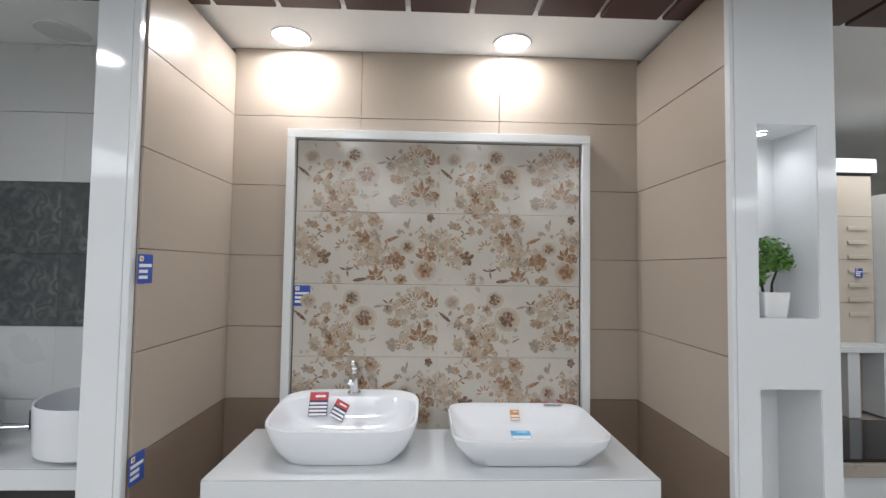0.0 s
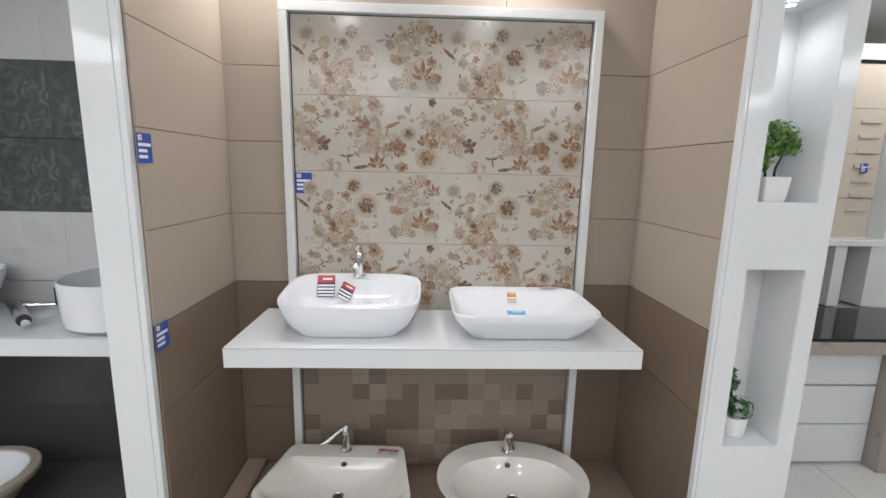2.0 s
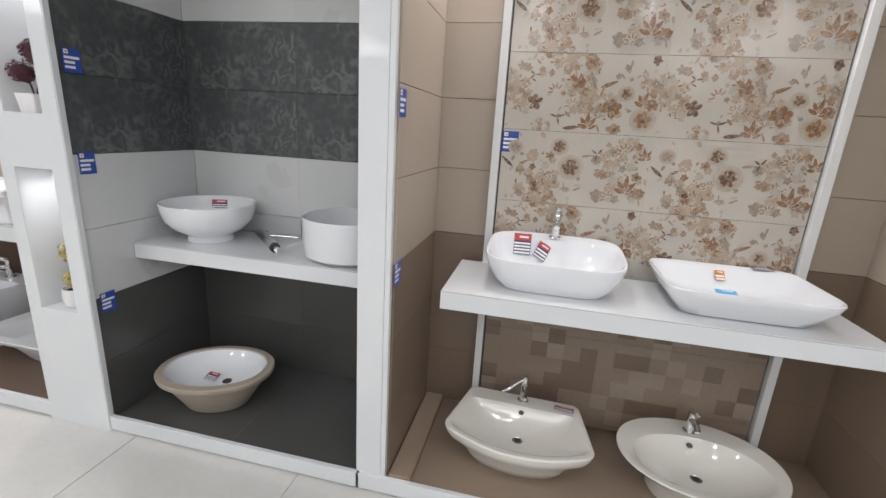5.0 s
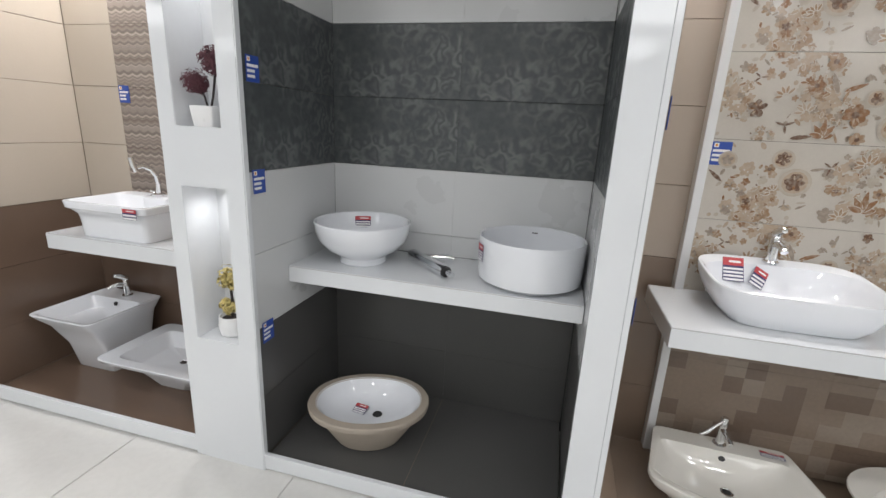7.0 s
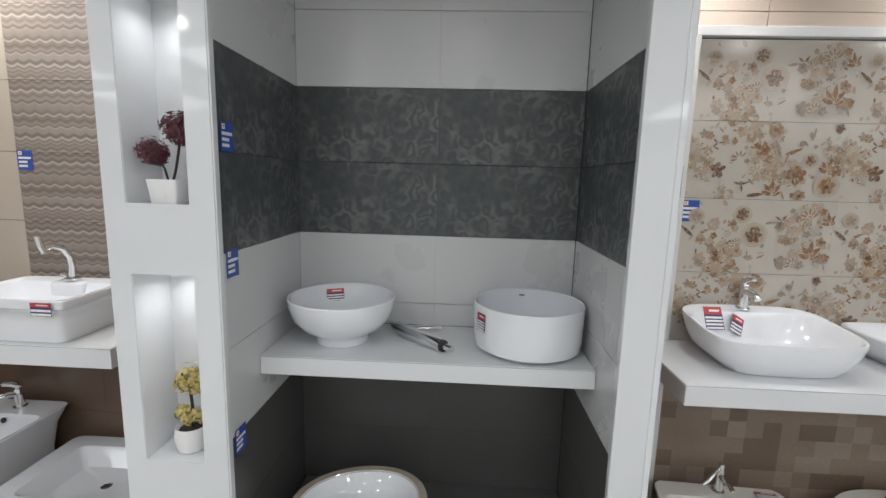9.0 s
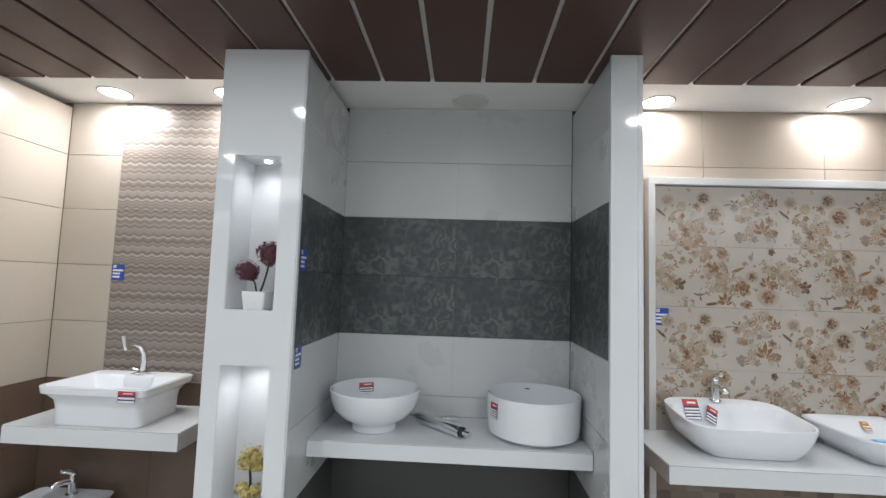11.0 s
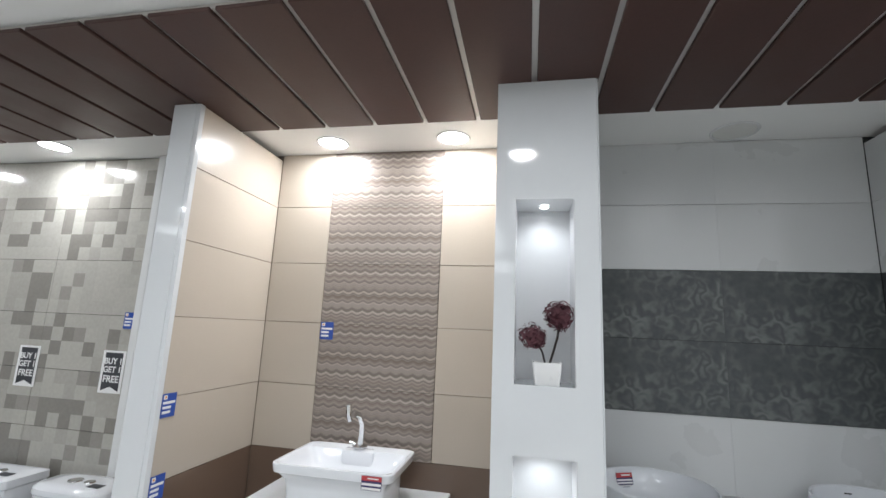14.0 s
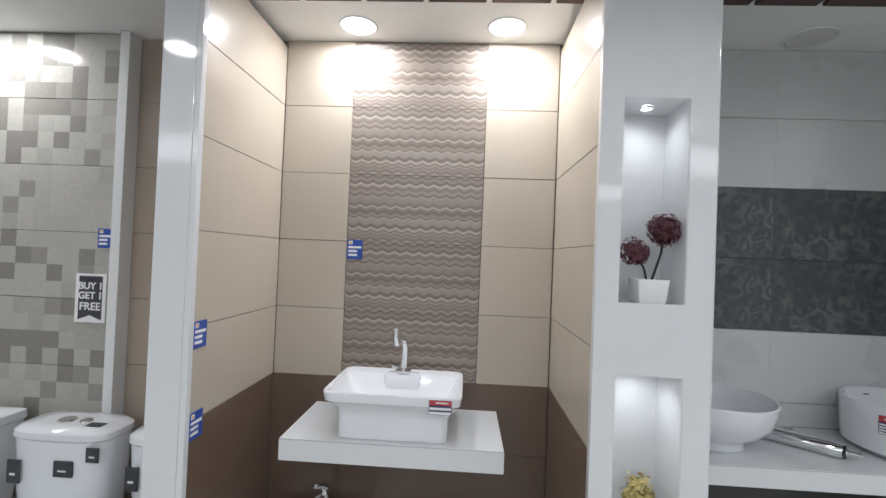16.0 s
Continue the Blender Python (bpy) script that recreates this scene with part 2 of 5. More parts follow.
M_BISQUE = material("unglazed ceramic rim", (0.37, 0.32, 0.265), 0.55, vary=0.1, scale=9, bump=0.2)
M_CHROME = material("chrome", (0.78, 0.79, 0.80), 0.07, metal=1.0, vary=0.02)
M_HOLE = material("dark drain", (0.02, 0.02, 0.02), 0.4)
M_FLOOR = material("glossy white floor tile", (0.60, 0.595, 0.575), 0.13, vary=0.1, scale=2.2, per_piece=0.03)
M_FGROUT = material("floor grout", (0.38, 0.36, 0.33), 0.8)
M_RED = material("red sticker", (0.48, 0.05, 0.055), 0.35)
M_PAPER = material("white paper", (0.80, 0.80, 0.80), 0.5)
M_NAVY = material("navy ink", (0.035, 0.03, 0.12), 0.5)
M_BLUE = material("blue price tag", (0.025, 0.075, 0.36), 0.35)
M_ORANGE = material("orange corner", (0.75, 0.32, 0.03), 0.4)
M_SKYBLUE = material("light blue sticker", (0.10, 0.42, 0.72), 0.35)
M_CHARCOAL = material("charcoal print", (0.045, 0.047, 0.055), 0.5)
M_GOLD = material("gold sticker", (0.55, 0.24, 0.05), 0.35)
M_LEAF = material("green plastic leaf", (0.085, 0.20, 0.035), 0.4, vary=0.35, scale=40)
M_DKLEAF = material("dark green succulent", (0.04, 0.125, 0.04), 0.4, vary=0.3, scale=40)
M_PURPLE = material("purple dried flower", (0.115, 0.035, 0.048), 0.6, vary=0.35, scale=40)
M_YELLOW = material("cream yellow flower", (0.55, 0.45, 0.17), 0.5, vary=0.3, scale=40)
M_TWIG = material("dark twig", (0.03, 0.022, 0.02), 0.7)
M_POT = material("white plastic pot", (0.80, 0.80, 0.80), 0.3, vary=0.02)
M_HOB = material("black glass", (0.012, 0.010, 0.011), 0.05, rough_vary=0.02)
M_STONE = material("beige grey stone", (0.36, 0.32, 0.28), 0.3, vary=0.12, scale=7)
M_LIT = glow("lit downlight face", (1.0, 0.98, 0.95), 12)
# dim glow for the added fill panels
M_FILLPANEL = glow("glowing fill panel face", (0.97, 0.985, 1.0), 1.0)
M_MINI = glow("lit niche lamp", (1.0, 1.0, 1.0), 14)
M_OFF = material("unlit frosted lamp", (0.62, 0.62, 0.60), 0.5)
M_CREAM = material("cream glazed tile", (0.53, 0.492, 0.437), 0.17, vary=0.08, scale=7, rough_vary=0.03)


def ink(name, colour, strong=1.0):
    """Watery printed ink: the cream glaze shows through it in soft mottles."""
    m = material(name, colour, 0.16, vary=0.15, scale=40)
    nt = m.node_tree
    b = nt.nodes["Principled BSDF"]
    geo = nt.nodes.new("ShaderNodeNewGeometry")
    ns = nt.nodes.new("ShaderNodeTexNoise")
    ns.inputs["Scale"].default_value, ns.inputs["Detail"].default_value = 75, 3
    nt.links.new(geo.outputs["Position"], ns.inputs["Vector"])
    mr = nt.nodes.new("ShaderNodeMapRange")
    nt.links.new(ns.outputs["Fac"], mr.inputs["Value"])
    mr.inputs["From Min"].default_value, mr.inputs["From Max"].default_value = 0.34, 0.58
    mr.inputs["To Min"].default_value, mr.inputs["To Max"].default_value = 0.62 * strong, strong
    mix = nt.nodes.new("ShaderNodeMixRGB")
    mix.inputs[1].default_value = (0.50, 0.44, 0.37, 1)
    nt.links.new(b.inputs["Base Color"].links[0].from_socket, mix.inputs[2])
    nt.links.new(mr.outputs[0], mix.inputs[0])
    nt.links.new(mix.outputs[0], b.inputs["Base Color"])
    return m


INK = {
    "halo": ink("pale halo ink", (0.45, 0.395, 0.33)),
    "pale": ink("pale sand ink", (0.42, 0.325, 0.24)),
    "tan": ink("tan ink", (0.31, 0.20, 0.122)),
    "rust": ink("rust ink", (0.235, 0.118, 0.055)),
    "brown": ink("brown ink", (0.13, 0.07, 0.043)),
    "grey": ink("grey brown ink", (0.24, 0.19, 0.15), 0.85),
    "white": material("cream outline ink", (0.585, 0.545, 0.485), 0.16, vary=0.06, scale=60),
}


# ---- mesh helpers ----
def box_bm(x0, x1, y0, y1, z0, z1, bevel=0.0, segments=2):
    bm = bmesh.new()
    m = Matrix.Translation(((x0 + x1) / 2, (y0 + y1) / 2, (z0 + z1) / 2)) @ Matrix.Diagonal((x1 - x0, y1 - y0, z1 - z0, 1))
    bmesh.ops.create_cube(bm, size=1, matrix=m)
    if bevel:
        bmesh.ops.bevel(bm, geom=bm.edges[:], offset=bevel, segments=segments, affect="EDGES", profile=0.5)
    return bm


def join(*bms):
    """Several bmeshes of one part as one."""
    out = bms[0]
    for b in bms[1:]:
        tmp = bpy.data.meshes.new("tmp")
        b.to_mesh(tmp)
        b.free()
        out.from_mesh(tmp)
        bpy.data.meshes.remove(tmp)
    return out


def mesh_ob(name, bm, mat, smooth=False):
    bmesh.ops.recalc_face_normals(bm, faces=bm.faces[:])
    me = bpy.data.meshes.new(name)
    bm.to_mesh(me)
    bm.free()
    me.materials.append(mat)
    if smooth:
        for p in me.polygons:
            p.use_smooth = True
        me.set_sharp_from_angle(angle=radians(38))
    return new(name, me)


def part(name, bm, mat, parent, label="", smooth=True):
    ob = mesh_ob(name, bm, mat, smooth)
    ob.parent = parent
    return tagged(ob, label)


def thing(name, x, y, z, label, category, group="", rz=0):
    ob = new(name)
    ob.matrix_basis = pose(x, y, z, 0, 0, rz)
    ob.empty_display_size = 0.1
    return tagged(ob, label, category, group)


def structure(name, bm, mat, label, category="wall"):
    return tagged(mesh_ob(name, bm, mat), label, category, kind="structure")


def ring(z, rx, ry, power=2.0, cx=0.0, cy=0.0, count=48, front=1.0):
    """Points of a superellipse; front stretches the half towards -y."""
    pts = []
    for i in range(count):
        a = 2 * math.pi * i / count
        c, s = math.cos(a), math.sin(a)
        px = math.copysign(abs(c) ** (2 / power), c) * rx
        py = math.copysign(abs(s) ** (2 / power), s) * ry
        pts.append((cx + px, cy + py * (front if py < 0 else 1.0), z))
    return pts


def loft(rings, cap_first=True, cap_last=True):
    bm = bmesh.new()
    rows = [[bm.verts.new(p) for p in r] for r in rings]
    k = len(rows[0])
    for a, b in zip(rows, rows[1:]):
        for i in range(k):
            bm.faces.new((a[i], a[(i + 1) % k], b[(i + 1) % k], b[i]))
    if cap_first:
        bm.faces.new(rows[0][::-1])
    if cap_last:
        bm.faces.new(rows[-1])
    return bm


def lathe(profile, cx=0.0, cy=0.0, count=24):
    return loft([ring(z, r, r, 2, cx, cy, count) for r, z in profile])


def tube(points, radius, count=10):
    """A round bar along points; radius may be a list."""
    pts = [Vector(p) for p in points]
    rad = radius if isinstance(radius, (list, tuple)) else [radius] * len(pts)
    rings = []
    side = None
    for i, p in enumerate(pts):
        d = (pts[min(i + 1, len(pts) - 1)] - pts[max(i - 1, 0)]).normalized()
        if side is None:
            side = d.orthogonal().normalized()
        side = (side - d * side.dot(d)).normalized()
        up = d.cross(side)
        rings.append([tuple(p + rad[i] * (math.cos(2 * math.pi * k / count) * side + math.sin(2 * math.pi * k / count) * up)) for k in range(count)])
    return loft(rings)


TILE_CACHE = {}


def tile_mesh(w, h, mat, thick=0.009, c=0.0012):
    """One tile facing -y, centred on its back face, with a chamfered front edge."""
    key = (round(w, 4), round(h, 4), mat.name, c)
    if key not in TILE_CACHE:
        bm = bmesh.new()
        a = [bm.verts.new((sx * w / 2, 0, sz * h / 2)) for sx, sz in ((-1, -1), (1, -1), (1, 1), (-1, 1))]
        b = [bm.verts.new((sx * w / 2, -thick + c, sz * h / 2)) for sx, sz in ((-1, -1), (1, -1), (1, 1), (-1, 1))]
        d = [bm.verts.new((sx * (w / 2 - c), -thick, sz * (h / 2 - c))) for sx, sz in ((-1, -1), (1, -1), (1, 1), (-1, 1))]
        for i in range(4):
            j = (i + 1) % 4
            bm.faces.new((a[i], a[j], b[j], b[i]))
            bm.faces.new((b[i], b[j], d[j], d[i]))
        bm.faces.new(d)
        bmesh.ops.recalc_face_normals(bm, faces=bm.faces[:])
        me = bpy.data.meshes.new("tile")
        bm.to_mesh(me)
        bm.free()
        me.materials.append(mat)
        TILE_CACHE[key] = me
    return TILE_CACHE[key]


GAP = 0.0022


def lay_tile(parent, along, x0, x1, z0, z1, plane, mat, name="tile", tight=False):
    """A tile on a wall. along 'back': faces -y at y=plane, x0..x1; 'right': faces +x at x=plane, y x0..x1; 'left': faces -x."""
    w, h = x1 - x0 - (0.0004 if tight else GAP), z1 - z0 - (0.0008 if tight else GAP)
    ob = new(name, tile_mesh(w, h, mat, 0.009, 0.0003 if tight else 0.001))
    cx, cz = (x0 + x1) / 2, (z0 + z1) / 2
    jit = random.uniform(-0.0001, 0.0001) if tight else random.uniform(-0.0006, 0.0006)
    if along == "back":
        ob.matrix_basis = pose(cx, plane + jit, cz)
    elif along == "right":
        ob.matrix_basis = pose(plane + jit, cx, cz, 0, 0, 90)
    else:
        ob.matrix_basis = pose(plane + jit, cx, cz, 0, 0, -90)
    ob.parent = parent
    return ob


# ---- large structure ----
FRONT = 1.265
floor = structure("floor", box_bm(-8.0, 6.0, -5.0, 4.2, -0.12, -0.008), M_FGROUT, "pale grout bed under glossy white floor tiles", "floor")
structure("ceiling", box_bm(-8.0, 6.0, -5.0, 4.2, CEIL, CEIL + 0.1), M_CEIL, "smooth white painted plasterboard ceiling", "ceiling")
structure("wall_south", box_bm(-8.0, 6.0, -5.1, -5.0, -0.12, CEIL + 0.1), M_WALL, "plain pale painted showroom wall")
structure("wall_west", box_bm(-8.1, -8.0, -5.1, 4.3, -0.12, CEIL + 0.1), M_WALL, "plain pale painted showroom wall")
structure("wall_east", box_bm(6.0, 6.1, -5.1, 4.3, -0.12, CEIL + 0.1), M_WALL, "plain pale painted showroom wall")
structure("wall_north", box_bm(1.2, 6.0, 4.2, 4.3, -0.12, CEIL + 0.1), M_WALL, "plain pale painted showroom wall")

# back walls of the display bays
FB, GB, BB, MB = 1.905, 1.925, 1.905, 1.915
wall_floral = structure("wall_bay_1", box_bm(-0.90, 1.20, FB + 0.001, 2.05, 0, CEIL), M_GROUT, "taupe and brown tiled back wall of a washbasin bay")
wall_grey = structure("wall_bay_2", box_bm(-2.30, -0.90, GB + 0.001, 2.05, 0, CEIL), M_DKGROUT, "pale grey and slate tiled back wall of a bay")
wall_beige = structure("wall_bay_3", box_bm(-3.76, -2.30, BB + 0.001, 2.05, 0, CEIL), M_GROUT, "beige and brown tiled back wall with a wave strip")
wall_wc = structure("wall_bay_4", box_bm(-8.0, -3.76, MB + 0.001, 2.05, 0, CEIL), M_GROUT, "taupe tiled back wall of the toilet bay")
# partitions
part_fg = structure("wall_partition_1", box_bm(-0.951, -0.849, 1.308, 1.93, 0, 2.409), M_GROUT, "tiled partition between two display bays")
part_m_l = structure("wall_partition_2", box_bm(-2.478, -2.44, 1.29, 1.93, 0, 2.409), M_GROUT, "tiled cheek of a display pillar")
part_m_r = structure("wall_partition_3", box_bm(-2.20, -2.166, 1.29, 1.93, 0, 2.409), M_GROUT, "tiled cheek of a display pillar")
part_b = structure("wall_partition_4", box_bm(-3.812, -3.713, 1.29, 1.93, 0, 2.409), M_GROUT, "tiled partition between two display bays")
part_r = structure("wall_partition_5", box_bm(0.921, 0.955, 1.29, 1.93, 0, 2.409), M_GROUT, "tiled cheek of a display pillar")
structure("wall_partition_6", box_bm(1.17, 1.212, 1.2905, 2.05, 0, 2.409), M_LAM, "plain white side of a display pillar")
structure("wall_partition_7", box_bm(-6.75, -6.63, 1.27, 1.93, 0, 2.409), M_LAM, "plain white partition closing the toilet bay")

# raised bay floors with white plinths
for i, (x0, x1, mat, lab) in enumerate(((-0.965, 0.925, M_BAYFLOOR, "brown tiled raised floor of a display bay"), (-2.166, -0.951, M_CHARTILE, "slate tiled raised floor of a display bay"),
                                        (-3.713, -2.478, M_BROWN, "dark brown tiled raised floor of a display bay"))):
    structure("bay_floor_%d" % (i + 1), box_bm(x0 + 0.014, x1 - 0.014, 1.29, 1.93, 0.0, 0.056), mat, lab, "floor")
    structure("plinth_%d" % (i + 1), box_bm(x0 - 0.0, x1 + 0.0, FRONT + 0.004, 1.289, 0.007, 0.075, 0.002), M_LAM, "glossy white plinth edge of a raised display bay", "plinth")
structure("trim_joint", box_bm(0.339, 0.3415, 1.292, 1.89, 0.0561, 0.0564), M_DKGROUT, "thin dark joint in the brown bay floor", "trim")
structure("trim_joint_slate", box_bm(-1.558, -1.5555, 1.292, 1.91, 0.0561, 0.0564), M_GROUT, "thin pale joint in the slate bay floor", "trim")
structure("trim_ledge", box_bm(-0.838, -0.745, 1.292, 1.894, 0.0565, 0.082, 0.006), M_BAYFLOOR, "low tiled ledge along the bay partition", "trim")
structure("plinth_4", box_bm(-6.63, -3.83, FRONT + 0.004, 1.289, 0.007, 0.075, 0.002), M_LAM, "glossy white plinth edge of the toilet bay", "plinth")
structure("bay_floor_4", box_bm(-6.63, -3.83, 1.29, 1.93, 0.0, 0.056), M_TAUPE, "taupe tiled raised floor of the toilet bay", "floor")


# white posts and pillars
def post(name, x0, x1, strip_left, strip_right, label, back=0.0):
    p = structure(name, box_bm(x0 + (0.02 if strip_left else 0), x1 - (0.02 if strip_right else 0), FRONT + back, 1.289 + back, 0, 2.408, 0.002), M_LAM, label, "post")
    for on, a, b in ((strip_left, x0, x0 + 0.0195), (strip_right, x1 - 0.0195, x1)):
        if on:
            part("edge_strip", box_bm(a, b, FRONT + back + 0.001, 1.2905 + back, 0, 2.4075, 0.002), M_LAM, p, "", False)


post("post_1", -0.968, -0.847, False, True, "narrow glossy white laminate post between bays", 0.017)
post("post_2", -3.826, -3.698, False, True, "narrow glossy white laminate post between bays")


def pillar(name, x0, x1, nx0, nx1, ix0, ix1, niches, label):
    """A white front board with niches cut through it, and the niche boxes between ix0 and ix1 behind it."""
    zs = [0.0] + [v for nz in niches for v in nz] + [2.408]
    bms = []
    for a, b, y0, y1 in ((x0, x1, FRONT, 1.2895), (ix0, ix1, 1.2895, FRONT + 0.165)):
        bms += [box_bm(a, nx0, y0, y1, 0, 2.408), box_bm(nx1, b, y0, y1, 0, 2.408)]
        for z0, z1 in zip(zs[0::2], zs[1::2]):
            bms.append(box_bm(nx0, nx1, y0, y1, z0, z1))
    p = structure(name, join(*bms), M_LAM, label, "pillar")
    for a, b in niches:
        part("niche_back", box_bm(ix0, ix1, FRONT + 0.1652, FRONT + 0.18, a - 0.02, b + 0.02), M_NICHE, p, "matt white back panel of a lit niche", False)
        for ex0, ex1 in ((nx0, nx0 + 0.002), (nx1 - 0.002, nx1)):
            part("niche_cheek", box_bm(ex0, ex1, FRONT + 0.003, FRONT + 0.165, a, b), M_NICHE, p, "", False)
    return p


pillar("pillar_1", -2.488, -2.156, -2.422, -2.231, -2.438, -2.202, [(0.565, 1.17), (1.38, 1.98)], "tall glossy white pillar with two lit niches")
pillar("pillar_2", 0.905, 1.214, 0.972, 1.157, 0.957, 1.168, [(0.565, 1.16), (1.366, 1.944)], "tall glossy white pillar with two plant niches")
part("edge_strip", box_bm(0.893, 0.9045, FRONT + 0.001, 1.2905, 0, 2.4075, 0.002), M_LAM, bpy.data.objects["pillar_2"], "", False)
part("edge_strip", box_bm(-2.1555, -2.150, FRONT + 0.001, 1.2905, 0, 2.4075, 0.002), M_LAM, bpy.data.objects["pillar_1"], "", False)

# dropped ceiling band of dark boards
board_bed = structure("ceiling_band", box_bm(-7.9, 1.75, 0.795, 1.53, 2.425, 2.439), M_SEAM, "pale carrier behind a band of dark ceiling boards", "ceiling")
bms = []
bx = -0.768 + 0.2278 * 11
while bx > -7.8:
    bms.append(box_bm(bx - 0.2278 + 0.0095, bx - 0.0095, 0.785, 1.538, 2.410, 2.4248, 0.0025, 1))
    bx -= 0.2278
structure("ceiling_boards", join(*bms), M_SLAT, "band of dark brown wood-look ceiling boards with pale seams", "ceiling")


# ---- lamps ----
def downlight(x, y, z, r, face, label, name="downlight", group="recessed downlights"):
    d = thing(name, x, y, z, label, "ceiling light", group)
    part("rim", loft([ring(-0.001, r * 1.12, r * 1.12, 2, count=40), ring(-0.007, r * 1.08, r * 1.08, 2, count=40), ring(-0.007, r * 0.98, r * 0.98, 2, count=40), ring(-0.001, r * 0.96, r * 0.96, 2, count=40)], False, False), M_TRIM, d)
    part("diffuser", loft([ring(-0.0015, r * 0.965, r * 0.965, 2, count=40), ring(-0.004, r * 0.95, r * 0.95, 2, count=40), ring(-0.0055, r * 0.6, r * 0.6, 2, count=40)]), face, d)
    return d


for lx, ly in BOOTH_LAMPS:
    downlight(lx, ly, CEIL, 0.072, M_LIT, "round white recessed downlight, lit, in bay ceiling")
for lx in AISLE_X[1:9]:
    for ly in AISLE_Y:
        downlight(lx, ly, CEIL, 0.072, M_LIT, "round white recessed downlight, lit, over the aisle")
downlight(-1.505, 1.81, CEIL, 0.085, M_OFF, "round frosted downlight, unlit, in grey bay ceiling")
# matching bodies for the added kitchen fill lamps
for lx, ly in ((2.3, 1.6), (2.6, 2.25), (4.2, 1.9)):
    downlight(lx, ly, CEIL, 0.072, M_LIT, "unseen round downlight added as fill over kitchen display")
# bodies of the added fill panels, out of view
for lx, ly in FILL_PANELS:
    d = thing("fill_panel", lx, ly, CEIL, "unseen square fill panel added to showroom ceiling", "ceiling light", "ceiling panels")
    part("frame", join(box_bm(-0.6, 0.6, -0.6, -0.585, -0.012, -0.001), box_bm(-0.6, 0.6, 0.585, 0.6, -0.012, -0.001), box_bm(-0.6, -0.585, -0.585, 0.585, -0.012, -0.001), box_bm(0.585, 0.6, -0.585, 0.585, -0.012, -0.001)), M_TRIM, d, "", False)
    part("diffuser", box_bm(-0.585, 0.585, -0.585, 0.585, -0.008, -0.001), M_FILLPANEL, d, "", False)
for lx, lz in ((1.05, 1.944), (-2.325, 1.98), (-2.325, 1.17)):
    downlight(lx, 1.35, lz, 0.016, M_MINI, "tiny round chrome spotlight set in niche top", "niche_spotlight", "niche spotlights")


# ---- counters ----
def counter(name, x0, x1, y0, y1, z1, thick, label):
    c = thing(name, (x0 + x1) / 2, y1, z1 - thick, label, "shelf")
    hx, dy = (x1 - x0) / 2, y1 - y0
    part("slab", box_bm(-hx, hx, -dy, 0, 0, thick - 0.0045, 0.002), M_LAM, c, "", False)
    part("top_sheet", box_bm(-hx + 0.001, hx - 0.001, -dy + 0.001, -0.002, thick - 0.003, thick, 0.0008, 1), M_LAM, c, "", False)
    part("seam", box_bm(-hx + 0.0025, hx - 0.0025, -dy + 0.0025, -0.003, thick - 0.0045, thick - 0.003), M_GROUT, c, "dark thin joint under the top sheet", False)
    return c


CZ = 0.83
counter("floating_counter", -0.696, 0.760, 1.422, 1.862, CZ, 0.072, "thick white laminate shelf carrying two vessel basins")
counter("floating_counter", -2.155, -0.963, 1.502, 1.914, CZ, 0.070, "thick white laminate shelf spanning the grey bay")
counter("floating_counter", -3.50, -2.708, 1.495, 1.894, CZ, 0.078, "thick white laminate shelf carrying one square basin")


# ---- framed floral panel ----
def ellipse_pts(cx, cz, a, b, turn, k=10, point=0.0):
    pts = []
    for i in range(k):
        t = 2 * math.pi * i / k
        u, v = a * math.cos(t), b * math.sin(t) * (1 - point * max(0.0, math.cos(t)))
        pts.append((cx + u * math.cos(turn) - v * math.sin(turn), cz + u * math.sin(turn) + v * math.cos(turn)))
    return pts


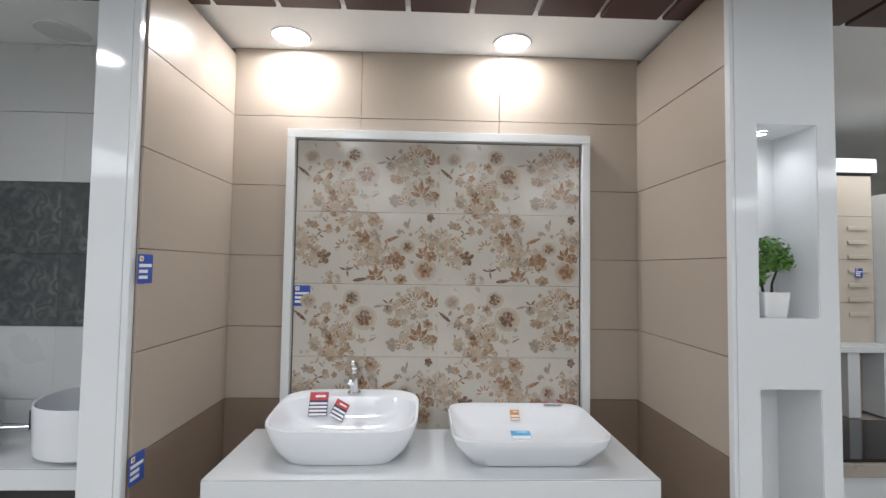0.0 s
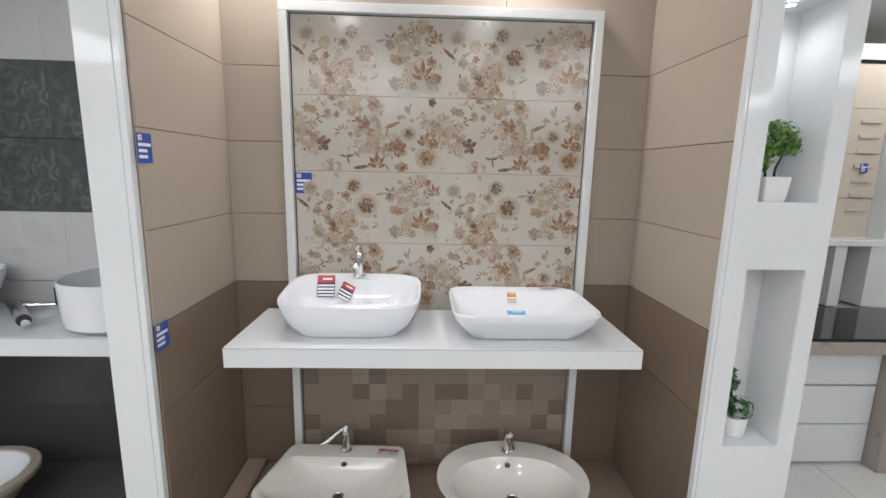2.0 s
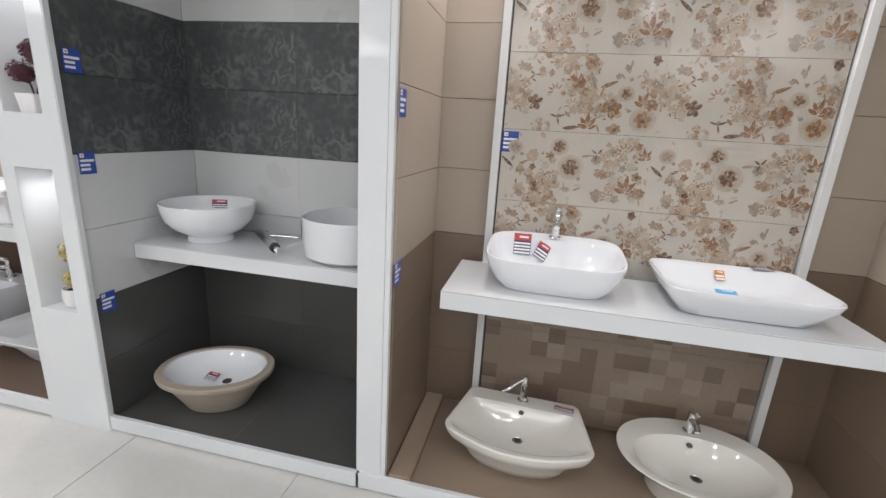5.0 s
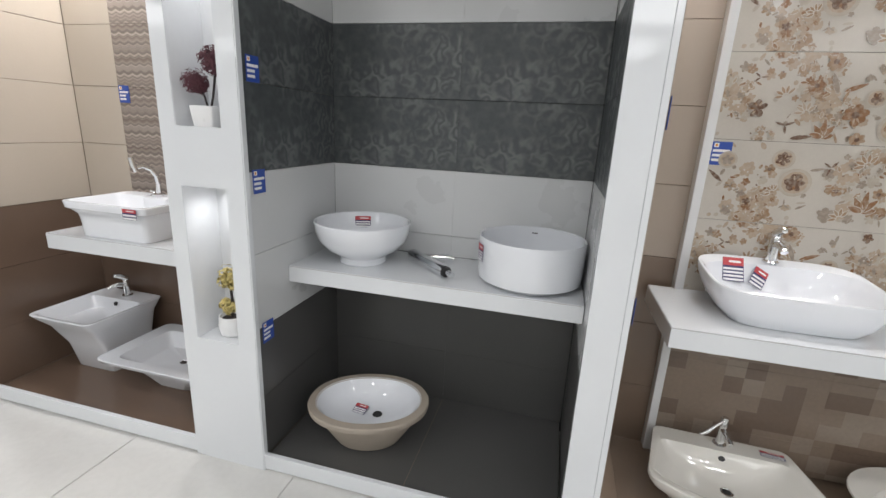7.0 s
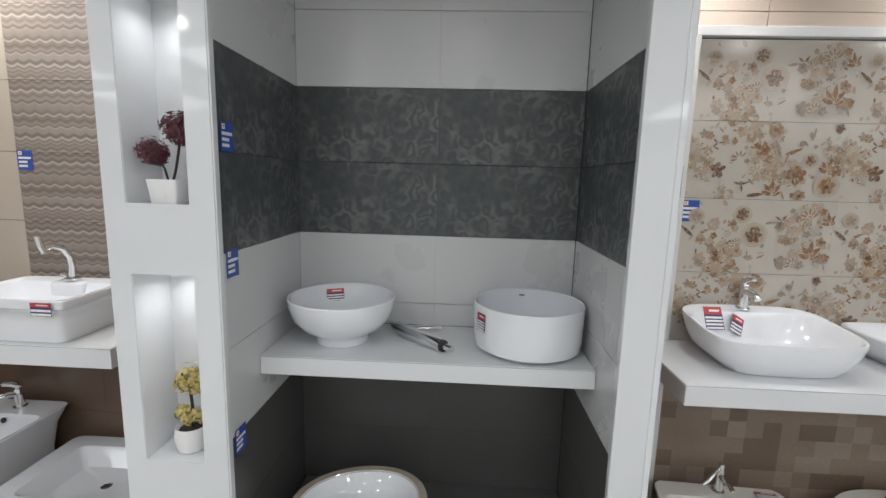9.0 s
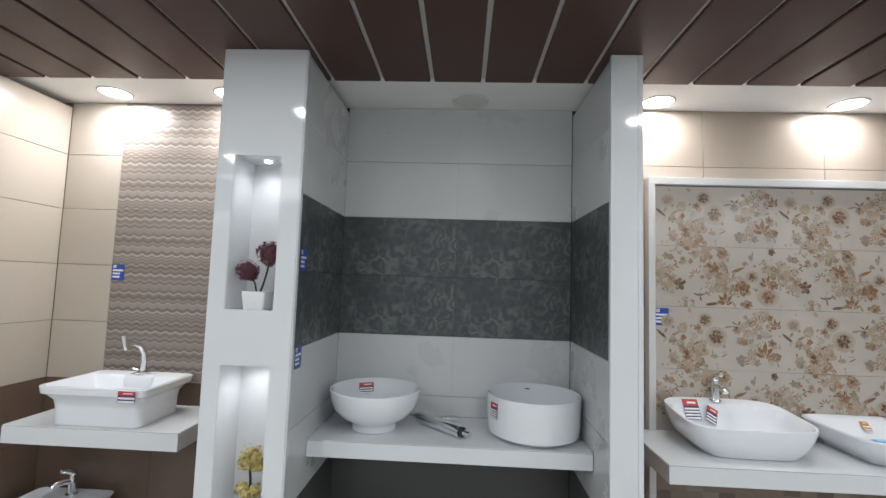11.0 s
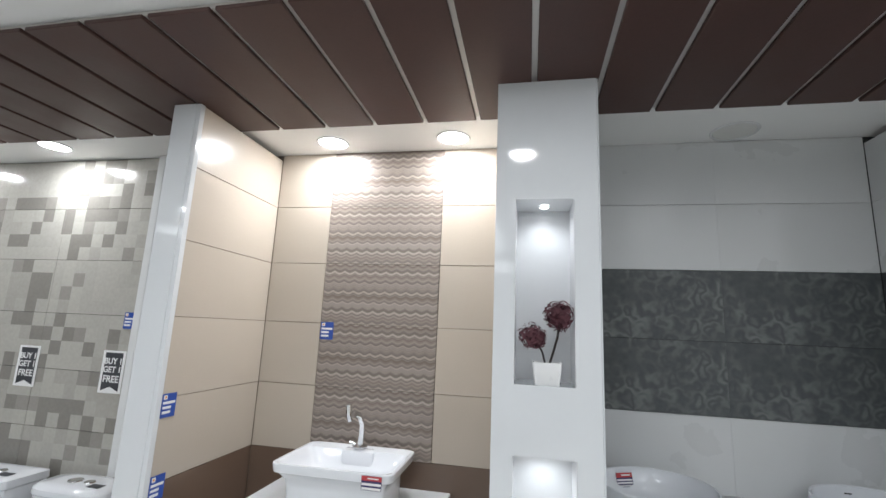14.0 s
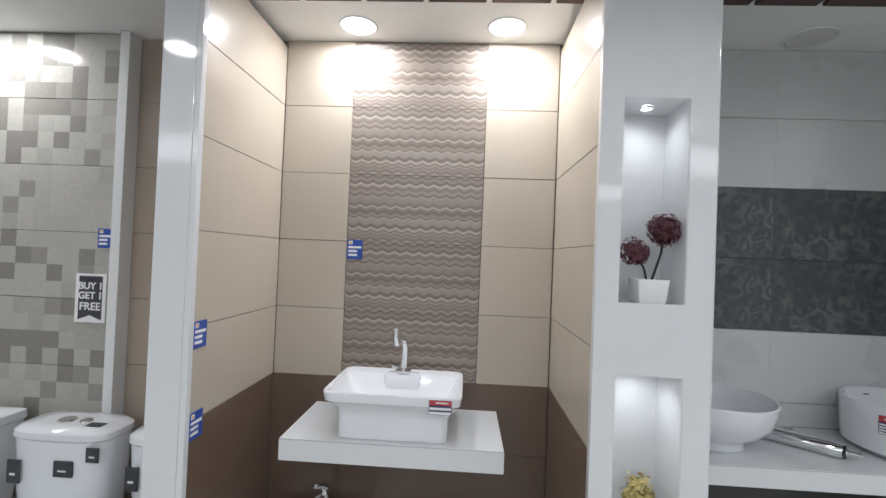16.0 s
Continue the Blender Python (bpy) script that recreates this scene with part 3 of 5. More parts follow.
def floral_tile(name, items, seed):
    """A cream tile with printed flowers, leaves and sprigs, each shape a thin glazed film."""
    rnd = random.Random(seed)
    W, H, T = 0.6017, 0.3016, 0.009
    inks = list(INK)
    verts, faces, slots = [], [], []
    for y in (0.0, -T):
        for sx, sz in ((-1, -1), (1, -1), (1, 1), (-1, 1)):
            verts.append((sx * W / 2, y, sz * H / 2))
    for f in ((4, 5, 6, 7), (0, 1, 5, 4), (1, 2, 6, 5), (2, 3, 7, 6), (3, 0, 4, 7)):
        faces.append(f)
        slots.append(0)
    state = [0]

    def film(pts, ink):
        state[0] += 1
        y = -T - 0.00008 - state[0] * 0.0000045
        base = len(verts)
        lim = lambda p: (max(-W / 2 + 0.001, min(W / 2 - 0.001, p[0])), y, max(-H / 2 + 0.001, min(H / 2 - 0.001, p[1])))
        verts.extend(lim(p) for p in pts)
        faces.append(tuple(range(base, base + len(pts))))
        slots.append(1 + inks.index(ink))

    def flower(x, z, r, ink, petals=5, halo=False):
        if halo:
            film(ellipse_pts(x, z, r * 1.5, r * 1.42, 0, 18), "halo")
            film(ellipse_pts(x, z, r * 1.15, r * 1.1, 0.4, 18), "pale")
        t0 = rnd.random() * 6.28
        for i in range(petals):
            t = t0 + 6.283 * i / petals + rnd.uniform(-0.2, 0.2)
            q = r * rnd.uniform(0.45, 0.56)
            k = rnd.uniform(0.36, 0.54)
            film(ellipse_pts(x + q * math.cos(t), z + q * math.sin(t), r * k, r * rnd.uniform(0.26, 0.42), t + rnd.uniform(-0.3, 0.3), 9, rnd.uniform(-0.2, 0.3)), ink)
        if ink in ("brown", "rust", "tan") and r > 0.018:
            for i in range(4):
                t = rnd.random() * 6.28
                film(ellipse_pts(x + r * 0.5 * math.cos(t), z + r * 0.5 * math.sin(t), r * 0.26, r * 0.09, t, 8, 0.4), rnd.choice(("tan", "rust", "pale")))
        if r > 0.02:
            film(ellipse_pts(x, z, r * 0.3, r * 0.3, 0, 8), "brown" if ink in ("rust", "tan") else ink)

    def petal(x, z, a, b, turn, ink, edge=0.0022):
        """A pointed leaf with a thin cream outline."""
        film(ellipse_pts(x, z, a + edge, b + edge, turn, 10, 0.5), "white")
        film(ellipse_pts(x, z, a, b, turn, 10, 0.5), ink)

    def maple(x, z, r, ink):
        t0 = rnd.uniform(1.2, 1.9)
        for i, k in enumerate((0.7, 1.0, 1.2, 0.95, 0.75)):
            t = t0 + (i - 2) * 0.66
            q = r * k * 0.52
            petal(x + q * math.cos(t), z + q * math.sin(t), r * k * 0.56, r * 0.2, t, ink)
        for i in range(2):
            t = t0 + (i - 0.5) * 0.6
            film(ellipse_pts(x + r * 0.45 * math.cos(t), z + r * 0.45 * math.sin(t), r * 0.3, r * 0.05, t, 8, 0.4), "tan" if ink == "rust" else "rust")

    def long_leaf(x, z, r, ink, turn=2.4):
        petal(x, z, r, r * 0.24, turn, ink, 0.0012)

    def sprig(x, z, r, ink):
        t0 = rnd.random() * 6.28
        for i in range(3):
            t = t0 + i * 2.1 + rnd.uniform(-0.4, 0.4)
            film(ellipse_pts(x + 0.6 * r * math.cos(t), z + 0.6 * r * math.sin(t), r * 0.55, r * 0.15, t, 8, 0.5), ink)

    def open_leaves(x, z, r, ink):
        t0 = rnd.uniform(0.4, 1.2)
        for i in range(5):
            t = t0 + i * 0.62
            petal(x + r * 0.7 * math.cos(t), z + r * 0.7 * math.sin(t), r * 0.4, r * 0.15, t, ink, 0.003)

    def cluster(x, z, r, ink):
        spread = lambda k: (rnd.random() * 6.28, r * k * math.sqrt(rnd.random()))
        for i in range(9):
            t, q = spread(1.35)
            flower(x + q * math.cos(t) * 1.3, z + q * math.sin(t), r * rnd.uniform(0.42, 0.62), rnd.choice(("pale", "halo", "pale")), rnd.choice((5, 6)))
        for i in range(9):
            t, q = spread(1.35)
            flower(x + q * math.cos(t) * 1.3, z + q * math.sin(t), r * rnd.uniform(0.30, 0.50), rnd.choice(("tan", "tan", "pale", "rust", "grey", ink)))
        for i in range(6):
            t, q = spread(1.45)
            petal(x + q * math.cos(t) * 1.3, z + q * math.sin(t), r * rnd.uniform(0.2, 0.32), r * rnd.uniform(0.09, 0.13), rnd.random() * 6.28, rnd.choice(("tan", "rust", "pale", "grey")), 0.0018)
        for i in range(7):
            t, q = spread(1.3)
            film(ellipse_pts(x + q * math.cos(t), z + q * math.sin(t), 0.0042, 0.0028, rnd.random() * 3, 6), rnd.choice(("brown", "grey", "white")))

    draw = {"f": flower, "m": maple, "s": sprig, "c": cluster, "l": long_leaf, "o": open_leaves}
    for i in range(26):
        px, pz = rnd.uniform(-W / 2, W / 2), rnd.uniform(-H / 2, H / 2)
        film(ellipse_pts(px, pz, rnd.uniform(0.007, 0.016), rnd.uniform(0.004, 0.009), rnd.random() * 6.28, 8), rnd.choice(("pale", "halo", "halo", "grey", "tan")))
    for kind, u, v, r, ink, *rest in items:
        draw[kind]((u - 0.5) * W, (0.5 - v) * H, r * (1.16 if kind == "c" else 1.1), ink, *rest)
    me = bpy.data.meshes.new(name)
    me.from_pydata(verts, [], faces)
    me.materials.append(M_CREAM)
    for k in inks:
        me.materials.append(INK[k])
    me.polygons.foreach_set("material_index", slots)
    me.update()
    return me


TILE_A = floral_tile("floral_tile", [
    ("c", 0.27, 0.50, 0.040, "tan"), ("c", 0.24, 0.80, 0.042, "tan"), ("c", 0.36, 0.82, 0.034, "tan"), ("c", 0.78, 0.38, 0.042, "tan"), ("c", 0.86, 0.72, 0.040, "tan"), ("c", 0.84, 0.20, 0.028, "tan"),
    ("f", 0.10, 0.24, 0.020, "grey", 5, True), ("f", 0.40, 0.20, 0.023, "brown", 6, True), ("f", 0.488, 0.47, 0.033, "brown", 6, True), ("f", 0.69, 0.83, 0.029, "grey", 6), ("f", 0.25, 0.74, 0.014, "brown"),
    ("m", 0.965, 0.30, 0.036, "rust"), ("m", 0.865, 0.76, 0.052, "rust"), ("o", 0.83, 0.22, 0.034, "tan"), ("o", 0.765, 0.86, 0.030, "tan"), ("o", 0.38, 0.60, 0.024, "tan"),
    ("l", 0.045, 0.44, 0.030, "brown", 2.45), ("l", 0.59, 0.30, 0.022, "grey", 0.2), ("l", 0.55, 0.76, 0.018, "grey", 0.5), ("s", 0.655, 0.27, 0.024, "brown"), ("s", 0.14, 0.55, 0.018, "grey"), ("s", 0.46, 0.75, 0.017, "grey"),
    ("s", 0.965, 0.84, 0.022, "grey"), ("f", 0.72, 0.14, 0.011, "grey"), ("l", 0.71, 0.53, 0.012, "brown", 0.1), ("f", 0.55, 0.62, 0.009, "grey")], 4)
TILE_B = floral_tile("floral_tile", [
    ("c", 0.06, 0.34, 0.038, "pale"), ("c", 0.08, 0.62, 0.032, "pale"), ("c", 0.32, 0.13, 0.036, "tan"), ("c", 0.50, 0.16, 0.036, "tan"), ("c", 0.47, 0.42, 0.036, "tan"), ("c", 0.56, 0.64, 0.036, "pale"), ("c", 0.67, 0.66, 0.030, "tan"), ("c", 0.97, 0.42, 0.034, "pale"), ("c", 0.24, 0.95, 0.022, "tan"),
    ("f", 0.20, 0.63, 0.031, "brown", 5), ("f", 0.475, 0.36, 0.026, "rust", 5), ("f", 0.54, 0.10, 0.028, "tan", 6), ("f", 0.70, 0.67, 0.036, "rust", 6), ("f", 0.78, 0.48, 0.020, "brown", 5, True), ("f", 0.905, 0.80, 0.031, "rust", 6, True), ("f", 0.74, 0.94, 0.024, "tan", 6),
    ("m", 0.56, 0.93, 0.046, "rust"), ("l", 0.46, 0.94, 0.032, "brown", 0.15), ("m", 0.89, 0.63, 0.042, "rust"), ("f", 0.955, 0.62, 0.022, "rust"), ("l", 0.565, 0.33, 0.034, "grey", 1.95), ("l", 0.67, 0.37, 0.032, "rust", 0.4), ("l", 0.63, 0.46, 0.020, "tan", 1.3),
    ("o", 0.33, 0.48, 0.030, "tan"), ("o", 0.45, 0.66, 0.030, "pale"), ("s", 0.36, 0.81, 0.026, "brown"), ("s", 0.18, 0.28, 0.020, "brown"), ("s", 0.86, 0.24, 0.020, "grey"), ("f", 0.77, 0.16, 0.013, "grey"), ("f", 0.72, 0.27, 0.012, "grey"),
    ("f", 0.80, 0.30, 0.009, "grey"), ("l", 0.63, 0.93, 0.018, "tan", 2.0), ("f", 0.94, 0.07, 0.018, "brown"), ("l", 0.37, 0.70, 0.010, "grey", 1.0)], 9)

PX0, PX1, PY = -0.562, 0.650, 1.878
panel = thing("floral_tile_panel", (PX0 + PX1) / 2, FB, 0.06, "framed panel of cream tiles printed with brown flowers", "tile panel")
# black backing paints the shade between frame and tiles
part("backing", box_bm(-0.611, 0.611, -0.027, -0.0105, 0.0, 1.99), M_GAPSHADE, panel, "backing painted black as the shade of a thin gap", False)
for sx in (-1, 1):
    part("frame_side", box_bm(sx * 0.625 - 0.0165, sx * 0.625 + 0.0165, -0.062, -0.0105, 0, 1.978, 0.002), M_TRIM, panel, "white aluminium frame bar", False)
part("frame_top", box_bm(-0.6415, 0.6415, -0.062, -0.0105, 1.978, 2.014, 0.002), M_TRIM, panel, "white aluminium frame bar", False)
for k in range(4):
    for c in range(2):
        t = new("floral_tile", TILE_A if k % 2 == 0 else TILE_B)
        t.parent = panel
        t.matrix_basis = pose(-0.301 + 0.602 * c, -0.0275 + random.uniform(-0.0005, 0.0005), 2.034 - 0.06 - 0.152 - 0.303 * k)
for k in range(3):
    for c in range(2):
        z1 = min(2.034 - 0.303 * (4 + k) + 0.0, 0.76)
        z0 = 2.034 - 0.303 * (5 + k)
        z0 = max(z0, 0.065)
        t = lay_tile(panel, "back", -0.602 + 0.602 * c, 0.602 * c, z0 - 0.06, z1 - 0.06, -0.0275, M_MOSAIC2, "mosaic_tile", True)


# ---- sanitary ware ----
def drain(parent, x, y, z, r=0.021, hole=True):
    d = part("drain", lathe([(r, z), (r, z + 0.003), (r * 0.75, z + 0.004), (r * 0.7, z + 0.002)], x, y, 24), M_CHROME, parent, "chrome drain ring")
    part("drain_hole", lathe([(r * 0.66, z + 0.0022), (r * 0.6, z + 0.0036)], x, y, 20), M_HOLE, d, "dark open drain")


def sticker(parent, m, w, h, bars=4, head=M_RED, ink=M_NAVY, name="sticker"):
    """A printed paper label with a coloured head and lines of ink, facing local -y."""
    s = part(name, box_bm(-w / 2, w / 2, -0.0009, 0, -h / 2, h / 2), ink, parent, "red and white printed paper label", False)
    s.matrix_basis = m
    part("sticker_head", box_bm(-w / 2 + 0.0005, w / 2 - 0.0005, -0.0013, -0.0009, h * 0.16, h / 2 - 0.0005), head, s, "", False)
    part("sticker_mark", box_bm(-w * 0.2, w * 0.35, -0.0016, -0.0013, h * 0.28, h * 0.37), M_PAPER, s, "", False)
    for i in range(bars):
        part("sticker_field", box_bm(-w / 2 + 0.002, w / 2 - 0.002, -0.0013, -0.0009, h * (0.13 - 0.6 * (i + 1) / bars), h * (0.13 - 0.6 * (i + 0.42) / bars)), M_PAPER, s, "", False)
    return s


def mixer_tap(x, y, z, label, rz=0, h=0.10, reach=0.085, lever=True, body=0.019):
    """A single-lever chrome basin mixer, spout towards -y."""
    f = thing("basin_tap", x, y, z, label, "tap", "basin taps", rz)
    part("base", lathe([(0.027, 0), (0.027, 0.005), (0.022, 0.009)], count=24), M_CHROME, f)
    part("body", lathe([(body, 0.006), (body * 0.92, h * 0.5), (body, h * 0.9), (body * 0.8, h), (body * 0.4, h * 1.02)], count=20), M_CHROME, f)
    part("spout", tube([(0, -0.006, h * 0.66), (0, -reach * 0.45, h * 0.72), (0, -reach * 0.85, h * 0.66), (0, -reach, h * 0.56)], [0.015, 0.0145, 0.0135, 0.0125], 14), M_CHROME, f)
    if lever:
        part("lever", tube([(0, 0.006, h * 0.96), (0, 0.0, h * 1.06), (0, -0.024, h * 1.2), (0, -0.052, h * 1.27), (0, -0.056, h * 1.27)], [0.0165, 0.0175, 0.015, 0.0105, 0.006], 14), M_CHROME, f)
    return f


def tilted(rings, slope, top):
    """Rings that rise towards the back, the more the higher they lie."""
    return [[(px, py, pz + slope * py * pz / top) for px, py, pz in r] for r in rings]


def vessel_basin(x, y, z, label, rings):
    b = thing("vessel_basin", x, y, z, label, "washbasin")
    outer, inner = rings
    part("bowl", loft(outer + inner), M_CERAMIC, b)
    return b


# rounded rectangular vessel with tap ledge
b1 = vessel_basin(-0.293, 1.672, CZ, "white rounded rectangular vessel basin on white shelf", (
    tilted([ring(0.0, 0.175, 0.142, 4.5, 0, 0.0), ring(0.004, 0.20, 0.160, 4.5), ring(0.04, 0.236, 0.179, 4.2), ring(0.09, 0.262, 0.192, 4.2), ring(0.126, 0.273, 0.197, 4.2), ring(0.133, 0.271, 0.195, 4.2)], 0.095, 0.133),
    tilted([ring(0.133, 0.262, 0.189, 4.2), ring(0.126, 0.256, 0.160, 4.2, 0, -0.022), ring(0.09, 0.240, 0.145, 4, 0, -0.024), ring(0.05, 0.205, 0.118, 3.6, 0, -0.022), ring(0.03, 0.12, 0.07, 2.6, 0, -0.02), ring(0.027, 0.03, 0.025, 2, 0, -0.02)], 0.095, 0.133)))
b1.scale = (0.98, 0.97, 1.07)
drain(b1, 0, -0.02, 0.027)
part("overflow_slot", box_bm(-0.012, 0.012, 0.128, 0.131, 0.108, 0.112), M_HOLE, b1, "", False)
sticker(b1, pose(-0.135, 0.119, 0.115, -30, 0, 3), 0.074, 0.088, 4)
sticker(b1, pose(-0.048, 0.107, 0.096, -28, 28, 3), 0.056, 0.068, 3)
mixer_tap(-0.293, 1.830, CZ + 0.155, "chrome single-lever mixer standing on basin ledge", 0, 0.106, 0.085)

# rectangular vessel with thin rim
b2 = vessel_basin(0.362, 1.655, CZ, "white flared rectangular vessel basin on white shelf", (
    [ring(0.0, 0.195, 0.13, 7), ring(0.004, 0.21, 0.145, 7), ring(0.05, 0.245, 0.178, 7), ring(0.078, 0.266, 0.198, 7), ring(0.104, 0.275, 0.206, 7), ring(0.110, 0.272, 0.204, 7)],
    [ring(0.109, 0.267, 0.199, 7), ring(0.097, 0.262, 0.176, 7, 0, -0.016), ring(0.055, 0.225, 0.14, 6, 0, -0.02), ring(0.03, 0.16, 0.10, 4, 0, -0.015), ring(0.026, 0.03, 0.03, 2, 0, -0.01)]))
drain(b2, 0, -0.01, 0.026)
sticker(b2, pose(-0.004, 0.134, 0.082, -45, 0, 0), 0.036, 0.044, 2, M_GOLD, M_GOLD)
sticker(b2, pose(0.005, 0.055, 0.033, -75, 0, 0), 0.075, 0.05, 1, M_SKYBLUE, M_SKYBLUE)
sticker(b2, pose(0.165, 0.192, 0.1118, -84, 0, 0), 0.075, 0.03, 2)

# lower wall-hung basin with bowed front
Z0 = 0.056
w1 = thing("wall_hung_basin", -0.350, 1.620, Z0, "ivory white wall-hung basin with bowed front set on bay floor", "washbasin", "", -2.5)
w1.scale = (1.049, 1.055, 0.80)


def bowed(z, rx, ry, cy=0.0, bulge=0.0, power=5.0):
    """A rounded rectangle, wider and bowed out at the front."""
    rc = min(rx, ry) * (0.9 if power < 4 else (0.45 if power < 6 else 0.2))
    pts = []
    for sx, sy, a0 in ((1, 1, 0), (-1, 1, 90), (-1, -1, 180), (1, -1, 270)):
        for k in range(8):
            a = radians(a0 + 90 * k / 7)
            pts.append((sx * (rx - rc) + rc * math.cos(a), sy * (ry - rc) + rc * math.sin(a)))
        nx, ny = {0: (-1, 1), 90: (-1, -1), 180: (1, -1), 270: (1, 1)}[a0]
        ex, ey = {0: (-(rx - rc), ry), 90: (-rx, -(ry - rc)), 180: (rx - rc, -ry), 270: (rx, ry - rc)}[a0]
        px, py = pts[-1]
        for k in range(1, 8):
            pts.append((px + (ex - px) * k / 8, py + (ey - py) * k / 8))
    out = []
    for px, py in pts:
        f = max(0.0, -py / ry)
        out.append((px * (1.0 - 0.11 * py / ry), cy + py - bulge * (1 - (px / rx) ** 2) * f, z))
    return out


part("bowl", loft([bowed(0.0, 0.165, 0.11, 0.0, 0.045), bowed(0.01, 0.172, 0.115, 0.0, 0.05), bowed(0.07, 0.20, 0.13, 0.0, 0.065), bowed(0.115, 0.225, 0.14, 0.008, 0.075), bowed(0.155, 0.250, 0.149, 0, 0.088, 7), bowed(0.185, 0.262, 0.153, 0, 0.092, 9), bowed(0.205, 0.265, 0.154, 0, 0.092, 9), bowed(0.212, 0.262, 0.151, 0, 0.090, 9),
                   bowed(0.212, 0.250, 0.139, 0, 0.086, 9), bowed(0.204, 0.241, 0.105, -0.026, 0.082, 7), bowed(0.16, 0.212, 0.094, -0.028, 0.068, 4), bowed(0.11, 0.13, 0.06, -0.035, 0.03, 3), bowed(0.095, 0.05, 0.03, -0.04, 0.0, 2)]), M_IVORY, w1)
drain(w1, 0, -0.04, 0.0955, 0.022)
part("overflow_hole", lathe([(0.012, 0), (0.012, 0.003)], 0, 0, 16), M_HOLE, w1, "dark overflow hole").matrix_basis = pose(0, 0.069, 0.172, 68)
sticker(w1, pose(0.175, 0.110, 0.2135, -88, 0, -4), 0.08, 0.032, 3)
pillar_tap = thing("pillar_tap", -0.346, 1.745, Z0 + 0.168, "slim chrome pillar tap with a long side lever", "tap", "basin taps")
part("base", lathe([(0.025, 0), (0.025, 0.004), (0.019, 0.008)], count=24), M_CHROME, pillar_tap)
part("body", lathe([(0.0165, 0.006), (0.015, 0.06), (0.0145, 0.118), (0.012, 0.124), (0.006, 0.126)], count=20), M_CHROME, pillar_tap)
part("spout", tube([(0, -0.008, 0.072), (0.004, -0.05, 0.070), (0.006, -0.085, 0.058)], [0.0115, 0.011, 0.010]), M_CHROME, pillar_tap)
part("lever", tube([(0, -0.004, 0.115), (-0.03, -0.02, 0.098), (-0.07, -0.04, 0.070), (-0.095, -0.05, 0.060)], [0.007, 0.0065, 0.009, 0.006]), M_CHROME, pillar_tap)

# oval countertop basin
w2 = thing("oval_basin", 0.357, 1.590, Z0, "ivory white oval basin with wide flat rim on bay floor", "washbasin")
w2.scale = (1.045, 1.055, 0.76)
part("bowl", loft([ring(0.0, 0.165, 0.15, 2.1), ring(0.006, 0.172, 0.156, 2.1), ring(0.09, 0.186, 0.166, 2.1), ring(0.13, 0.212, 0.182, 2.1), ring(0.185, 0.285, 0.215, 2.1), ring(0.20, 0.297, 0.225, 2.1), ring(0.208, 0.295, 0.223, 2.1),
                   ring(0.206, 0.275, 0.205, 2.1), ring(0.198, 0.24, 0.155, 2.1, 0, -0.03), ring(0.15, 0.205, 0.13, 2.1, 0, -0.03), ring(0.10, 0.13, 0.085, 2, 0, -0.025), ring(0.088, 0.04, 0.035, 2, 0, -0.02)]), M_IVORY, w2)
drain(w2, 0, -0.02, 0.089, 0.022)
part("overflow_hole", lathe([(0.012, 0), (0.012, 0.003)], 0, 0, 16), M_HOLE, w2, "dark overflow hole").matrix_basis = pose(0, 0.100, 0.168, 62)
mixer_tap(0.368, 1.757, Z0 + 0.155, "chrome single-lever mixer standing on oval basin", 0, 0.09, 0.08)

# grey bay: footed bowl, drum basin, tap lying down, undercounter bowl
g1 = thing("footed_bowl_basin", -1.908, 1.700, CZ, "white round footed bowl basin on white shelf", "washbasin")
part("bowl", lathe([(0.095, 0), (0.098, 0.004), (0.094, 0.025), (0.103, 0.034), (0.150, 0.06), (0.182, 0.098), (0.195, 0.145), (0.198, 0.168), (0.195, 0.172), (0.190, 0.170), (0.183, 0.13), (0.157, 0.08), (0.10, 0.05), (0.03, 0.04)], 0, 0, 56), M_CERAMIC, g1)
g1.scale = (1.055, 1.055, 1.06)
drain(g1, 0, 0, 0.0405)
sticker(g1, pose(-0.074, 0.1595, 0.128, -14, 0, 24), 0.07, 0.05, 3)
g2 = thing("drum_basin", -1.178, 1.699, CZ, "white cylindrical drum basin on white shelf", "washbasin")
part("bowl", lathe([(0.165, 0), (0.174, 0.004), (0.203, 0.02), (0.208, 0.05), (0.211, 0.166), (0.208, 0.171), (0.202, 0.168), (0.197, 0.06), (0.16, 0.03), (0.04, 0.025)], 0, 0, 60), M_CERAMIC, g2)
part("overflow_slot", box_bm(-0.012, 0.012, 0.197, 0.199, 0.143, 0.147), M_HOLE, g2, "", False)
g2.scale = (1, 1, 1.1)
drain(g2, 0, 0, 0.0255)
sticker(g2, pose(-0.1855, -0.103, 0.117, 0, 0, -61), 0.052, 0.060, 4)
lying = thing("tall_basin_tap", -1.585, 1.683, CZ + 0.027, "tall chrome basin tap lying on white shelf", "tap")
part("body", tube([(-0.125, 0.116, 0), (-0.12, 0.111, 0), (0.07, -0.066, 0), (0.08, -0.075, 0)], [0.022, 0.026, 0.026, 0.024], 20), M_CHROME, lying)
part("collar", tube([(0.08, -0.075, 0), (0.087, -0.082, 0)], [0.0225, 0.0225], 20), M_HOLE, lying, "black rubber collar")
part("stud", tube([(0.087, -0.082, 0), (0.118, -0.111, 0)], 0.013, 14), M_CHROME, lying)
part("spout", tube([(-0.095, 0.088, 0.0), (-0.035, 0.118, -0.004), (0.035, 0.148, -0.008), (0.062, 0.155, -0.012)], [0.014, 0.014, 0.013, 0.0125], 12), M_CHROME, lying)
